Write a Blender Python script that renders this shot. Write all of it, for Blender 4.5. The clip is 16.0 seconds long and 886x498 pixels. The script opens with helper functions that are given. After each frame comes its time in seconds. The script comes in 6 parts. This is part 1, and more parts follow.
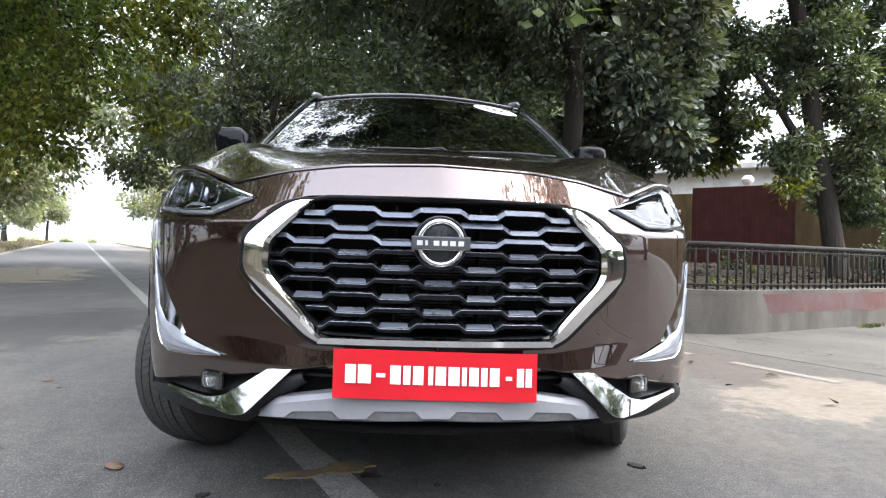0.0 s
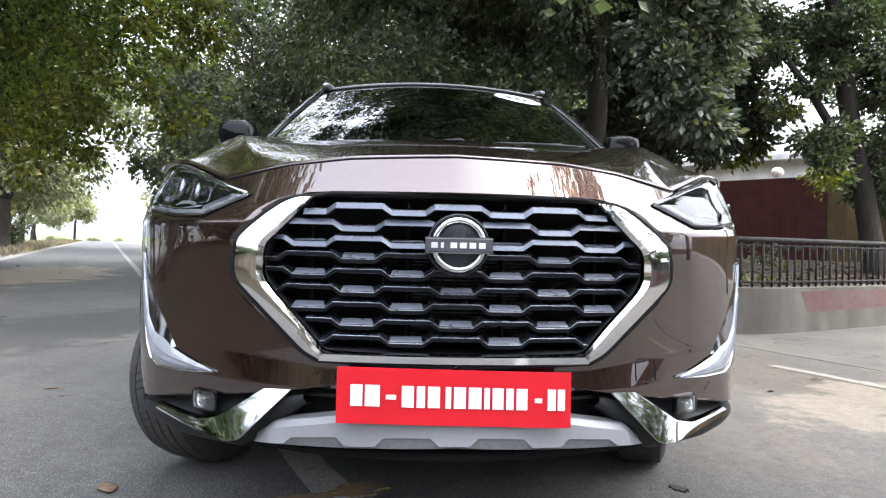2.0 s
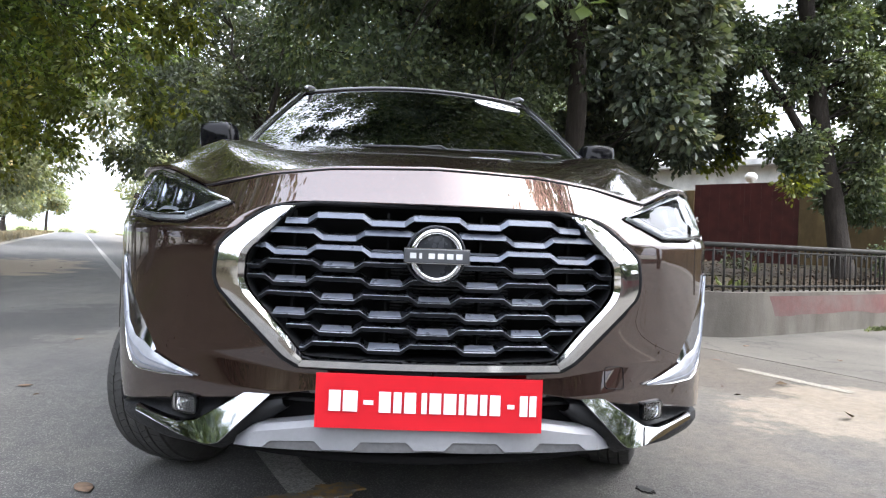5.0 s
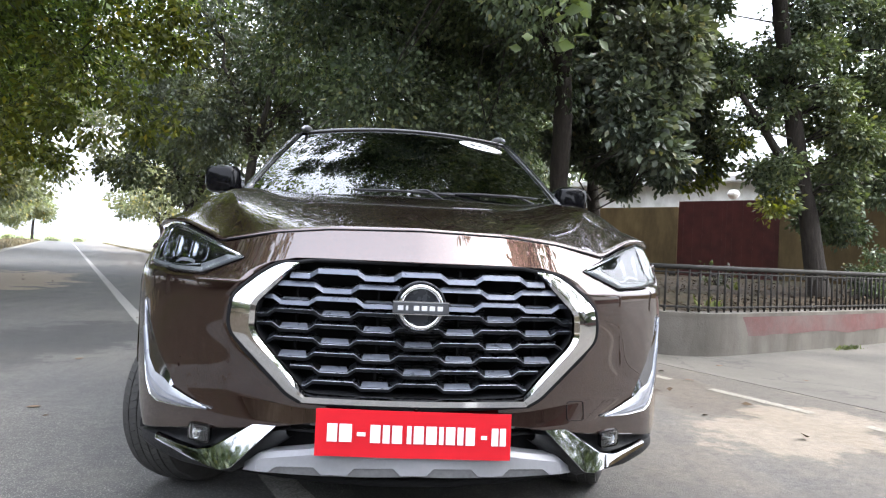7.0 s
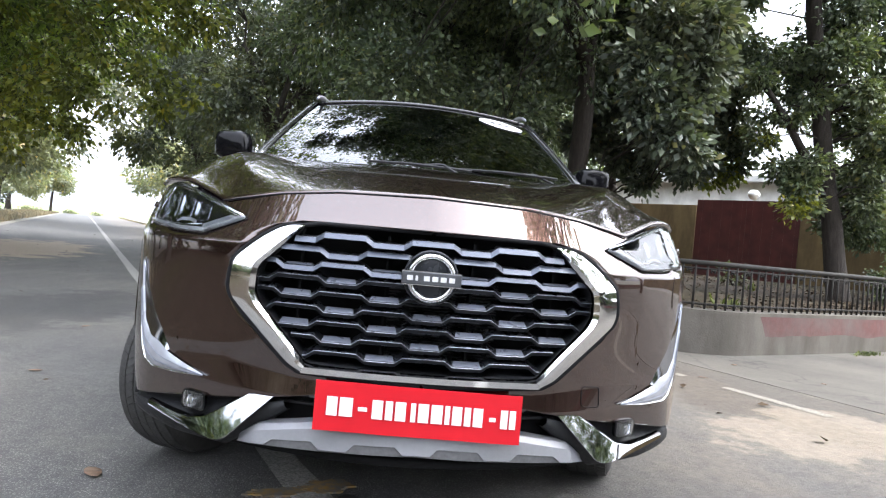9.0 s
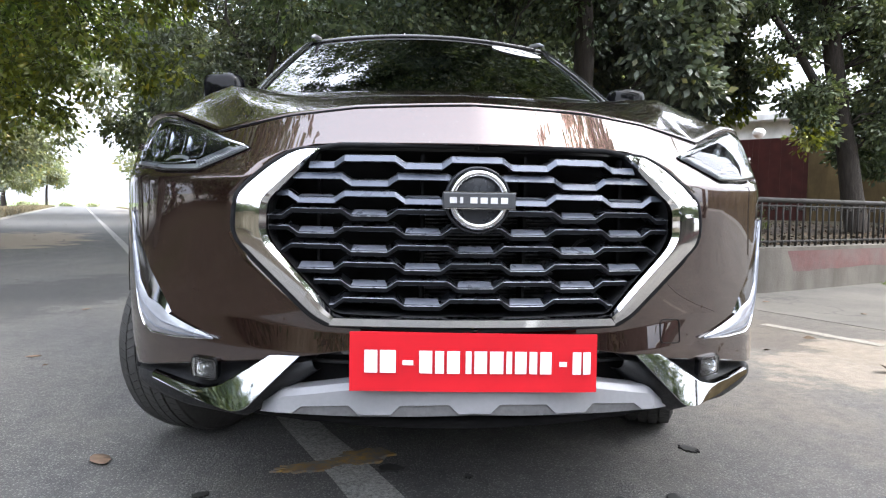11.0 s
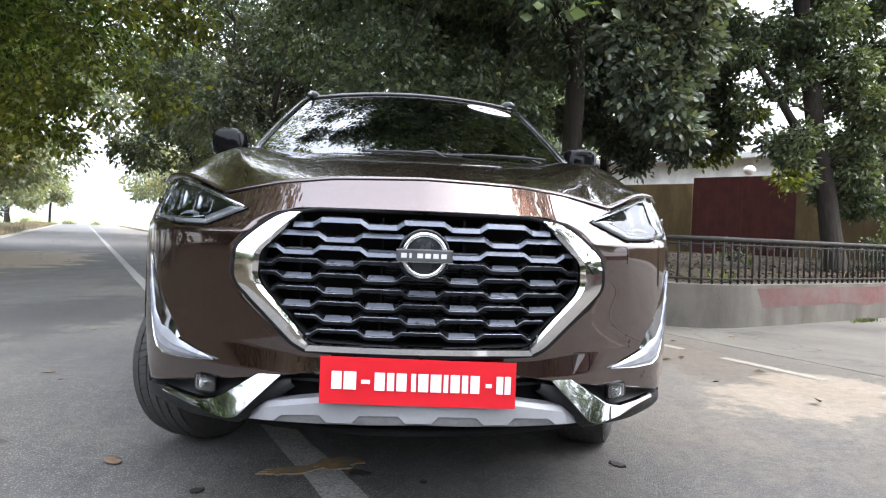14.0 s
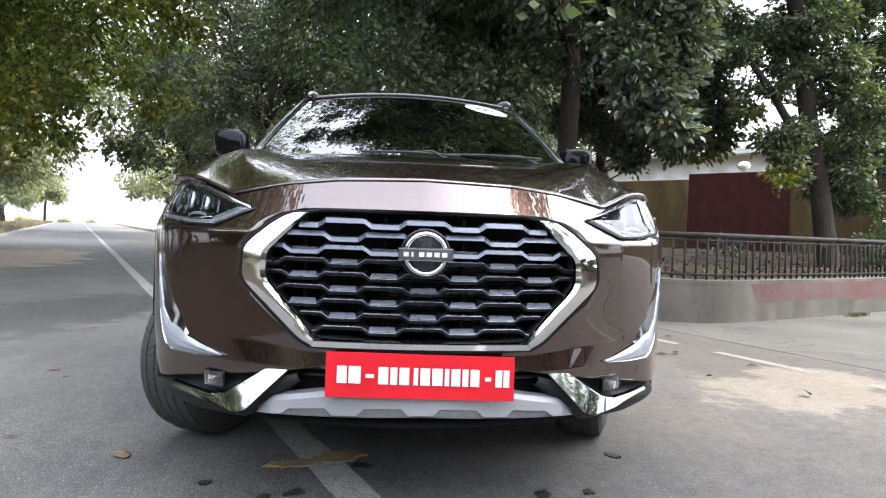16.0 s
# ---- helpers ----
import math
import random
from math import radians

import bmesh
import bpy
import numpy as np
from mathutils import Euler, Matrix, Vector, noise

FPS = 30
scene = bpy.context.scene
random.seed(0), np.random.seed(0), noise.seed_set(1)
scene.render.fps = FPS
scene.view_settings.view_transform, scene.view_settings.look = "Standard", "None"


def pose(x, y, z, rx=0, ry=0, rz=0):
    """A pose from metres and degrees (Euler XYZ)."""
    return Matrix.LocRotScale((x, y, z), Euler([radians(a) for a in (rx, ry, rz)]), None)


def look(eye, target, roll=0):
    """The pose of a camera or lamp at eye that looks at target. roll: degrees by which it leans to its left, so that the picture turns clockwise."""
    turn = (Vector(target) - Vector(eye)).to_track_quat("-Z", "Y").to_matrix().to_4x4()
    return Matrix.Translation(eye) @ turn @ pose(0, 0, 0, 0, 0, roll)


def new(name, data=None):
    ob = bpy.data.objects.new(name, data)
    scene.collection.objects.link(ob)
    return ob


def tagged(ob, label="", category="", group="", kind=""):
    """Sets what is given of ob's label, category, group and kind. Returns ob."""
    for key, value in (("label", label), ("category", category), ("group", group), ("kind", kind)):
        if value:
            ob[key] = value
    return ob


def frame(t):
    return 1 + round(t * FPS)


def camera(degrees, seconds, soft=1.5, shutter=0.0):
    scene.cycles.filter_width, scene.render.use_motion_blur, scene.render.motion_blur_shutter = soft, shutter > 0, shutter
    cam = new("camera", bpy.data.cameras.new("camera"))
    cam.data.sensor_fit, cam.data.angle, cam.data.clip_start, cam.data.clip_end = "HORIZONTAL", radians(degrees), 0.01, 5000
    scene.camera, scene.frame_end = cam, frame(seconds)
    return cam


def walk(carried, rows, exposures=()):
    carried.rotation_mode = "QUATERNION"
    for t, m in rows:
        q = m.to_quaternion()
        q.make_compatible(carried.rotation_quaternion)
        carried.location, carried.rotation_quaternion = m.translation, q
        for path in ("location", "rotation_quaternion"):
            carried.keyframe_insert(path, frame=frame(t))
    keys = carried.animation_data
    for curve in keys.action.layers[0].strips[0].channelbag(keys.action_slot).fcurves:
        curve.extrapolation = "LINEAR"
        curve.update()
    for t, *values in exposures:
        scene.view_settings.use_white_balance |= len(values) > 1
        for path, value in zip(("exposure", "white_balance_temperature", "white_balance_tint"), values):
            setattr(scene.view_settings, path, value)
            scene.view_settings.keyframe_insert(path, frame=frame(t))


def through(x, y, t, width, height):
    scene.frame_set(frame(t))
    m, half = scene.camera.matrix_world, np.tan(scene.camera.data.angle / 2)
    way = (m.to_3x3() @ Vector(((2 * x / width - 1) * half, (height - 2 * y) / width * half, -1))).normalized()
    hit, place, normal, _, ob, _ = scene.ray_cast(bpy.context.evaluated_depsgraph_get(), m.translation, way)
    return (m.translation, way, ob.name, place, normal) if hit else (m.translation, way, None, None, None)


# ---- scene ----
cam = camera(70.5, 16.0, soft=1.2)
ROWS = [
    (0, -0.1278, -1.5637, 0.7633, -4.913, -0.078, -1.715),
    (0.5, -0.1213, -1.5185, 0.7761, -4.247, -0.056, -1.640),
    (1, -0.1059, -1.4798, 0.7934, -3.856, 0.651, -1.115),
    (1.5, -0.1072, -1.4198, 0.7864, -3.663, 0.075, -2.301),
    (2, -0.1050, -1.3623, 0.7782, -2.986, -0.494, -1.311),
    (2.5, -0.0969, -1.3111, 0.7800, -3.144, -0.918, -1.520),
    (3, -0.0991, -1.2700, 0.7736, -2.631, -0.789, -2.275),
    (3.5, -0.0993, -1.2220, 0.7601, -3.413, -0.810, -2.671),
    (4, -0.1013, -1.2185, 0.7611, -4.190, -0.757, -3.236),
    (4.2, -0.1070, -1.2339, 0.7675, -4.064, -0.478, -2.881),
    (6.3, -0.1075, -1.6406, 0.8909, -6.077, -1.113, -1.565),
    (6.5, -0.1103, -1.6377, 0.9042, -5.935, -0.693, -1.520),
    (7, -0.1168, -1.6385, 0.9226, -5.894, 0.285, -2.600),
    (7.5, -0.1069, -1.6453, 0.9298, -5.993, 0.538, -1.953),
    (8, -0.1043, -1.6251, 0.9218, -5.097, 0.570, -2.991),
    (8.5, -0.0968, -1.5874, 0.9053, -4.899, 0.240, -3.673),
    (9, -0.1058, -1.5378, 0.8696, -4.705, -0.727, -5.125),
    (9.2, -0.1017, -1.5026, 0.8548, -5.152, -1.635, -4.677),
    (11.3, -0.1820, -1.2576, 0.7574, -4.884, -3.826, -0.349),
    (11.5, -0.1635, -1.2877, 0.7720, -5.007, -3.351, -0.011),
    (12, -0.1007, -1.3725, 0.8038, -3.288, -2.523, -0.609),
    (12.5, -0.0522, -1.4592, 0.8268, -2.669, -1.753, 0.557),
    (13, -0.0600, -1.5439, 0.8317, -3.488, -1.542, -0.825),
    (13.5, -0.0825, -1.6021, 0.8347, -4.198, -1.585, -2.177),
    (14, -0.0874, -1.6259, 0.8356, -4.707, -1.456, -2.267),
    (14.5, -0.0928, -1.6549, 0.8461, -5.291, -0.927, -1.839),
    (15, -0.1036, -1.6755, 0.8459, -5.228, -1.262, -1.960),
    (15.5, -0.1078, -1.6854, 0.8507, -5.016, -0.867, -2.340),
    (16, -0.1043, -1.6862, 0.8425, -5.049, -1.749, -2.025),
]
walk(cam, [(t, pose(x, y, z, 90 + pitch, roll, yaw)) for t, x, y, z, yaw, pitch, roll in ROWS])

# ---- light ----
EXPOSURE = 1.32
scene.view_settings.exposure = EXPOSURE
SUN_ELEV, SUN_AZ = 54.0, 106.0   # degrees; azimuth from +y towards +x
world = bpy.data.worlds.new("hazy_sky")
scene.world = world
world.use_nodes = True
wn = world.node_tree
wn.nodes.clear()
w_out = wn.nodes.new("ShaderNodeOutputWorld")
w_bg = wn.nodes.new("ShaderNodeBackground")
w_sat = wn.nodes.new("ShaderNodeHueSaturation")
w_sky = wn.nodes.new("ShaderNodeTexSky")
w_sky.sky_type = "NISHITA"
w_sky.sun_disc = False
w_sky.sun_elevation = radians(SUN_ELEV)
w_sky.sun_rotation = radians(SUN_AZ)
w_sky.dust_density = 6.0
w_sky.air_density = 1.0
w_sat.inputs["Saturation"].default_value = 0.10
w_bg.inputs["Strength"].default_value = 0.15
wn.links.new(w_sky.outputs[0], w_sat.inputs["Color"])
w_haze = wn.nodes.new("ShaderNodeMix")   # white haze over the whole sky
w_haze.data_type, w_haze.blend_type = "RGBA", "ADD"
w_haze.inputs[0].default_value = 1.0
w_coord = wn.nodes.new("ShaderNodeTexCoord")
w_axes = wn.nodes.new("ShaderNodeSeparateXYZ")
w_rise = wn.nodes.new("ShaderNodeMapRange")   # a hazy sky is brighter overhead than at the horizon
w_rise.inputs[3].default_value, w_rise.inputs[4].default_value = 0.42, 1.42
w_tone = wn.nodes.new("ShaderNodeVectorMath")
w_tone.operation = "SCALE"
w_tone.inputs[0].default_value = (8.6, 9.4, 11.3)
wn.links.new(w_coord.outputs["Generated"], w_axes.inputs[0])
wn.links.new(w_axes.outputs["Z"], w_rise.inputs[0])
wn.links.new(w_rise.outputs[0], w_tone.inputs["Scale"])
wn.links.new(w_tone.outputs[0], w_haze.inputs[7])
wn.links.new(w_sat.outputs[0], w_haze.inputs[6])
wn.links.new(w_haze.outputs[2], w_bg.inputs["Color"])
wn.links.new(w_bg.outputs[0], w_out.inputs["Surface"])
sun_data = bpy.data.lights.new("sun", "SUN")
sun_data.energy = 1.2
sun_data.angle = radians(3.0)
sun_data.color = (1.0, 0.96, 0.89)
sun = new("sun", sun_data)
_s = Vector((math.sin(radians(SUN_AZ)) * math.cos(radians(SUN_ELEV)), math.cos(radians(SUN_AZ)) * math.cos(radians(SUN_ELEV)), math.sin(radians(SUN_ELEV))))
sun.matrix_world = look(_s * 60, (0, 0, 0))


# ---- materials ----
class Nodes:
    """A small builder of procedural materials."""

    def __init__(self, name):
        self.mat = bpy.data.materials.new(name)
        self.mat.use_nodes = True
        self.tree = self.mat.node_tree
        self.bsdf = self.tree.nodes["Principled BSDF"]

    def node(self, kind, **values):
        n = self.tree.nodes.new(kind)
        for key, value in values.items():
            n.inputs[key.replace("_", " ")].default_value = value
        return n

    def link(self, a, b):
        self.tree.links.new(a, b)

    def coords(self, space="Object", scale=(1, 1, 1)):
        tc = self.node("ShaderNodeTexCoord")
        mp = self.node("ShaderNodeMapping")
        mp.inputs["Scale"].default_value = scale
        self.link(tc.outputs[space], mp.inputs["Vector"])
        return mp.outputs[0]

    def noise(self, scale, detail=4.0, rough=0.55, vec=None):
        n = self.node("ShaderNodeTexNoise", Scale=scale, Detail=detail, Roughness=rough)
        self.link(vec or self.coords(), n.inputs["Vector"])
        return n.outputs["Fac"]

    def ramp(self, fac, stops):
        r = self.node("ShaderNodeValToRGB")
        e = r.color_ramp.elements
        while len(e) < len(stops):
            e.new(0.5)
        for k, (p, c) in enumerate(stops):
            e[k].position = p
            e[k].color = (*c, 1) if len(c) == 3 else c
        self.link(fac, r.inputs[0])
        return r.outputs[0]

    def mix(self, fac, a, b, kind="MIX"):
        m = self.node("ShaderNodeMix")
        m.data_type = "RGBA"
        m.blend_type = kind
        for socket, value in ((m.inputs[0], fac), (m.inputs[6], a), (m.inputs[7], b)):
            if isinstance(value, bpy.types.NodeSocket):
                self.link(value, socket)
            elif isinstance(value, (int, float)):
                socket.default_value = value
            else:
                socket.default_value = (*value, 1)
        return m.outputs[2]

    def bump(self, height, strength=0.3, distance=0.01):
        b = self.node("ShaderNodeBump", Strength=strength, Distance=distance)
        self.link(height, b.inputs["Height"])
        self.link(b.outputs[0], self.bsdf.inputs["Normal"])

    def put(self, **values):
        for key, value in values.items():
            socket = self.bsdf.inputs[key.replace("_", " ")]
            if isinstance(value, bpy.types.NodeSocket):
                self.link(value, socket)
            elif isinstance(value, tuple):
                socket.default_value = (*value, 1) if len(value) == 3 else value
            else:
                socket.default_value = value
        return self.mat


def plain(name, color, rough=0.5, metal=0.0, vary=0.15, scale=30.0, bump=0.0, **more):
    n = Nodes(name)
    fac = n.noise(scale)
    dark = tuple(c * (1 - vary) for c in color)
    light = tuple(min(1, c * (1 + vary)) for c in color)
    col = n.ramp(fac, [(0.3, dark), (0.7, light)])
    rf = n.noise(scale * 0.2, 6)
    rr = n.ramp(rf, [(0.3, (rough * 0.85,) * 3), (0.7, (min(1, rough * 1.2),) * 3)])
    if bump:
        n.bump(fac, bump, 0.004)
    return n.put(Base_Color=col, Roughness=rr, Metallic=metal, **more)


def paint_material():
    n = Nodes("brown_metallic_paint")
    flake = n.node("ShaderNodeTexVoronoi", Scale=1400.0)
    n.link(n.coords(), flake.inputs["Vector"])
    tone = n.ramp(flake.outputs["Distance"], [(0.0, (0.078, 0.038, 0.0295)), (0.6, (0.038, 0.0175, 0.0138))])
    dust = n.ramp(n.noise(7, 8, 0.65), [(0.5, (0, 0, 0)), (0.85, (1, 1, 1))])
    col = n.mix(0.03, tone, (0.22, 0.19, 0.16))
    speck = n.ramp(n.noise(160, 3, 0.7), [(0.62, (0, 0, 0)), (0.75, (1, 1, 1))])
    rough = n.mix(0.5, dust, speck)
    grime = n.ramp(n.noise(210, 2, 0.5), [(0.70, (0, 0, 0)), (0.76, (0.6,) * 3)])
    col = n.mix(grime, col, (0.20, 0.18, 0.16))
    rr = n.ramp(rough, [(0.0, (0.24,) * 3), (1.0, (0.34,) * 3)])
    cr = n.ramp(rough, [(0.0, (0.008,) * 3), (1.0, (0.045,) * 3)])
    return n.put(Base_Color=col, Metallic=0.85, Roughness=rr, Coat_Weight=1.0, Coat_IOR=1.86, Coat_Roughness=cr)


def asphalt_material():
    n = Nodes("worn_asphalt")
    stone = n.node("ShaderNodeTexVoronoi", Scale=120.0)
    n.link(n.coords(), stone.inputs["Vector"])
    grit = n.ramp(stone.outputs["Distance"], [(0.0, (0.42, 0.418, 0.415)), (0.42, (0.088, 0.088, 0.090))])
    fine = n.ramp(n.noise(300, 3, 0.75), [(0.35, (0.060, 0.060, 0.062)), (0.70, (0.29, 0.287, 0.283))])
    base = n.mix(0.28, grit, fine)
    mid = n.ramp(n.noise(18, 9, 0.75), [(0.30, (0.74, 0.74, 0.75)), (0.72, (1.34, 1.33, 1.30))])
    base = n.mix(1.0, base, mid, "MULTIPLY")
    wide = n.ramp(n.noise(0.55, 7, 0.6), [(0.35, (0.85, 0.85, 0.87)), (0.7, (1.2, 1.16, 1.08))])
    base = n.mix(1.0, base, wide, "MULTIPLY")
    track = n.ramp(n.noise(1.0, 6, 0.65, n.coords("Object", (3.2, 0.9, 1))), [(0.35, (0.80, 0.80, 0.81)), (0.68, (1.16, 1.15, 1.12))])
    base = n.mix(1.0, base, track, "MULTIPLY")
    blot = n.ramp(n.noise(1.9, 8, 0.68), [(0.54, (0, 0, 0)), (0.74, (1, 1, 1))])
    base = n.mix(n.mix(0.55, (0, 0, 0), blot), base, (0.19, 0.175, 0.15))
    spot = n.ramp(n.noise(5.5, 3, 0.5), [(0.70, (0, 0, 0)), (0.74, (1, 1, 1))])
    base = n.mix(n.mix(0.6, (0, 0, 0), spot), base, (0.028, 0.027, 0.026))
    across = n.node("ShaderNodeVectorMath")   # metres to the right of the centre line
    across.operation = "DOT_PRODUCT"
    tc = n.node("ShaderNodeTexCoord")
    n.link(tc.outputs["Object"], across.inputs[0])
    across.inputs[1].default_value = (0.905, 0.4255, 0)
    edge = n.node("ShaderNodeMapRange")
    edge.interpolation_type = "SMOOTHSTEP"
    for socket, value in zip((1, 2, 3, 4), (0.10, 1.9, 0.0, 1.0)):
        edge.inputs[socket].default_value = value
    n.link(across.outputs["Value"], edge.inputs[0])
    drift = n.ramp(n.noise(1.6, 9, 0.7), [(0.3, (0.15,) * 3), (0.7, (1, 1, 1))])
    dusty = n.mix(1.0, drift, edge.outputs[0], "MULTIPLY")
    base = n.mix(n.mix(0.74, (0, 0, 0), dusty), base, n.mix(1.0, mid, (0.245, 0.205, 0.162), "MULTIPLY"))
    def spread(cx, cy, turn, long, wide, seed_scale):
        """Ragged distance from the middle of a patch on the road."""
        mp = n.node("ShaderNodeMapping")
        mp.vector_type = "TEXTURE"
        mp.inputs["Location"].default_value = (cx, cy, 0)
        mp.inputs["Rotation"].default_value = (0, 0, turn)
        mp.inputs["Scale"].default_value = (long, wide, 1)
        n.link(tc.outputs["Object"], mp.inputs["Vector"])
        size = n.node("ShaderNodeVectorMath")
        size.operation = "LENGTH"
        n.link(mp.outputs[0], size.inputs[0])
        rag = n.node("ShaderNodeMath")
        rag.operation = "MULTIPLY_ADD"
        n.link(n.noise(seed_scale, 10, 0.72), rag.inputs[0])
        rag.inputs[1].default_value = 2.6
        n.link(size.outputs["Value"], rag.inputs[2])
        return rag.outputs[0]

    # brown edge strips, a darker band, then two sunlit patches put into the colour
    for cx, cy, turn, long, wide, sc, tone, share in ((1.80, 3.25, 2.01, 2.4, 0.62, 2.2, (0.125, 0.100, 0.076), 0.62), (2.75, 2.75, 2.01, 4.6, 0.30, 2.4, (0.11, 0.095, 0.08), 0.6), (-2.95, 4.1, 1.22, 2.9, 0.95, 3.0, (0.050, 0.050, 0.052), 0.72), (-7.4, 11.6, 1.9, 4.2, 1.4, 1.6, (0.42, 0.335, 0.25), 0.75), (2.35, 1.75, 0.5, 0.9, 0.5, 2.6, (0.46, 0.38, 0.29), 0.45)):
        ragged = n.node("ShaderNodeMapRange")
        ragged.interpolation_type = "SMOOTHSTEP"
        for socket, value in zip((1, 2, 3, 4), (1.95, 2.20, share, 0.0)):
            ragged.inputs[socket].default_value = value
        n.link(spread(cx, cy, turn, long, wide, sc), ragged.inputs[0])
        base = n.mix(ragged.outputs[0], base, n.mix(1.0, mid, tone, "MULTIPLY"))
    fleck = n.ramp(n.noise(42, 2, 0.5), [(0.735, (0, 0, 0)), (0.76, (1, 1, 1))])
    base = n.mix(n.mix(0.5, (0, 0, 0), fleck), base, (0.32, 0.31, 0.29))
    n.bump(n.mix(0.6, stone.outputs["Distance"], n.noise(320, 3, 0.7)), 0.9, 0.007)
    base = n.mix(1.0, base, (0.67, 0.665, 0.655), "MULTIPLY")
    return n.put(Base_Color=base, Roughness=0.8)


def concrete_material(name="apron_concrete", tone=(0.108, 0.098, 0.084)):
    n = Nodes(name)
    a = n.ramp(n.noise(1.3, 9, 0.65), [(0.3, tuple(c * 0.68 for c in tone)), (0.7, tuple(c * 1.15 for c in tone))])
    b = n.ramp(n.noise(70, 5, 0.6), [(0.3, (0.8, 0.8, 0.8)), (0.7, (1.15, 1.13, 1.1))])
    crack = n.node("ShaderNodeTexVoronoi", Scale=0.55)
    crack.feature = "DISTANCE_TO_EDGE"
    warp = n.node("ShaderNodeVectorMath")
    warp.operation = "ADD"
    nz = n.node("ShaderNodeTexNoise", Scale=2.0, Detail=5.0)
    v = n.coords()
    n.link(v, nz.inputs["Vector"])
    n.link(v, warp.inputs[0])
    n.link(nz.outputs["Color"], warp.inputs[1])
    n.link(warp.outputs[0], crack.inputs["Vector"])
    line = n.ramp(crack.outputs["Distance"], [(0.0, (1, 1, 1)), (0.012, (0, 0, 0))])
    col = n.mix(line, n.mix(1.0, a, b, "MULTIPLY"), (0.06, 0.053, 0.046))
    n.bump(n.noise(45, 6), 0.35, 0.01)
    return n.put(Base_Color=col, Roughness=0.85)


def soil_material():
    n = Nodes("leafy_soil")
    a = n.ramp(n.noise(3.5, 9, 0.7), [(0.25, (0.024, 0.018, 0.013)), (0.55, (0.052, 0.040, 0.029)), (0.8, (0.092, 0.072, 0.052))])
    b = n.ramp(n.noise(0.35, 5), [(0.45, (0.9, 0.9, 0.9)), (0.75, (0.75, 0.95, 0.6))])
    n.bump(n.noise(25, 8, 0.7), 0.8, 0.03)
    return n.put(Base_Color=n.mix(1.0, a, b, "MULTIPLY"), Roughness=0.95, Specular_IOR_Level=0.15)


def field_material():
    n = Nodes("dry_verge_and_field")
    tc = n.coords()
    a = n.ramp(n.noise(0.8, 9, 0.7), [(0.3, (0.15, 0.138, 0.12)), (0.55, (0.23, 0.215, 0.19)), (0.8, (0.17, 0.16, 0.13))])
    far = n.ramp(n.noise(0.015, 3), [(0.4, (0, 0, 0)), (0.6, (1, 1, 1))])
    n.bump(n.noise(12, 8, 0.7), 0.7, 0.03)
    return n.put(Base_Color=n.mix(n.mix(0.5, (0, 0, 0), far), a, (0.16, 0.16, 0.125)), Roughness=0.95)


def marking_material(name, color, wear_at=0.40):
    n = Nodes(name)
    wear = n.ramp(n.noise(95, 8, 0.8), [(wear_at, (0.25,) * 3), (wear_at + 0.2, (1, 1, 1))])
    return n.put(Base_Color=n.mix(wear, (0.058, 0.056, 0.053), color), Roughness=0.8)


def stucco_material(name, tone, stain=0.75):
    n = Nodes(name)
    a = n.ramp(n.noise(0.9, 8, 0.65), [(0.3, tuple(c * 0.62 for c in tone)), (0.7, tuple(c * 1.1 for c in tone))])
    streak = n.ramp(n.noise(2.0, 6, 0.6, n.coords("Object", (1.2, 1.2, 0.35))), [(0.40, (1, 1, 1)), (0.68, (0.40, 0.385, 0.35))])
    n.bump(n.noise(55, 6), 0.4, 0.008)
    return n.put(Base_Color=n.mix(stain, a, n.mix(1.0, a, streak, "MULTIPLY")), Roughness=0.92)


def leaf_material(name, dark, light, through=0.38):
    n = Nodes(name)
    geo = n.node("ShaderNodeNewGeometry")
    tone = n.ramp(geo.outputs["Random Per Island"], [(0.0, dark), (0.65, light), (0.93, tuple(c * 1.35 for c in light)), (1.0, (light[0] * 2.0, light[1] * 1.5, light[2]))])
    patch = n.ramp(n.noise(0.45, 4), [(0.35, (0.75, 0.8, 0.8)), (0.7, (1.25, 1.15, 0.9))])
    col = n.mix(1.0, tone, patch, "MULTIPLY")
    n.put(Base_Color=col, Roughness=0.42)
    out = n.tree.nodes["Material Output"]
    tr = n.node("ShaderNodeBsdfTranslucent")
    n.link(n.mix(1.0, col, (1.9, 2.0, 0.7), "MULTIPLY"), tr.inputs["Color"])
    ms = n.node("ShaderNodeMixShader", Fac=through)
    n.link(n.bsdf.outputs[0], ms.inputs[1])
    n.link(tr.outputs[0], ms.inputs[2])
    n.link(ms.outputs[0], out.inputs["Surface"])
    return n.mat


def bark_material(name="bark", tone=(0.034, 0.027, 0.022)):
    n = Nodes(name)
    v = n.coords("Object", (6, 6, 1.2))
    f = n.noise(4, 9, 0.7, v)
    col = n.ramp(f, [(0.3, tuple(c * 0.45 for c in tone)), (0.7, tuple(c * 1.5 for c in tone))])
    n.bump(f, 0.9, 0.03)
    return n.put(Base_Color=col, Roughness=0.95)


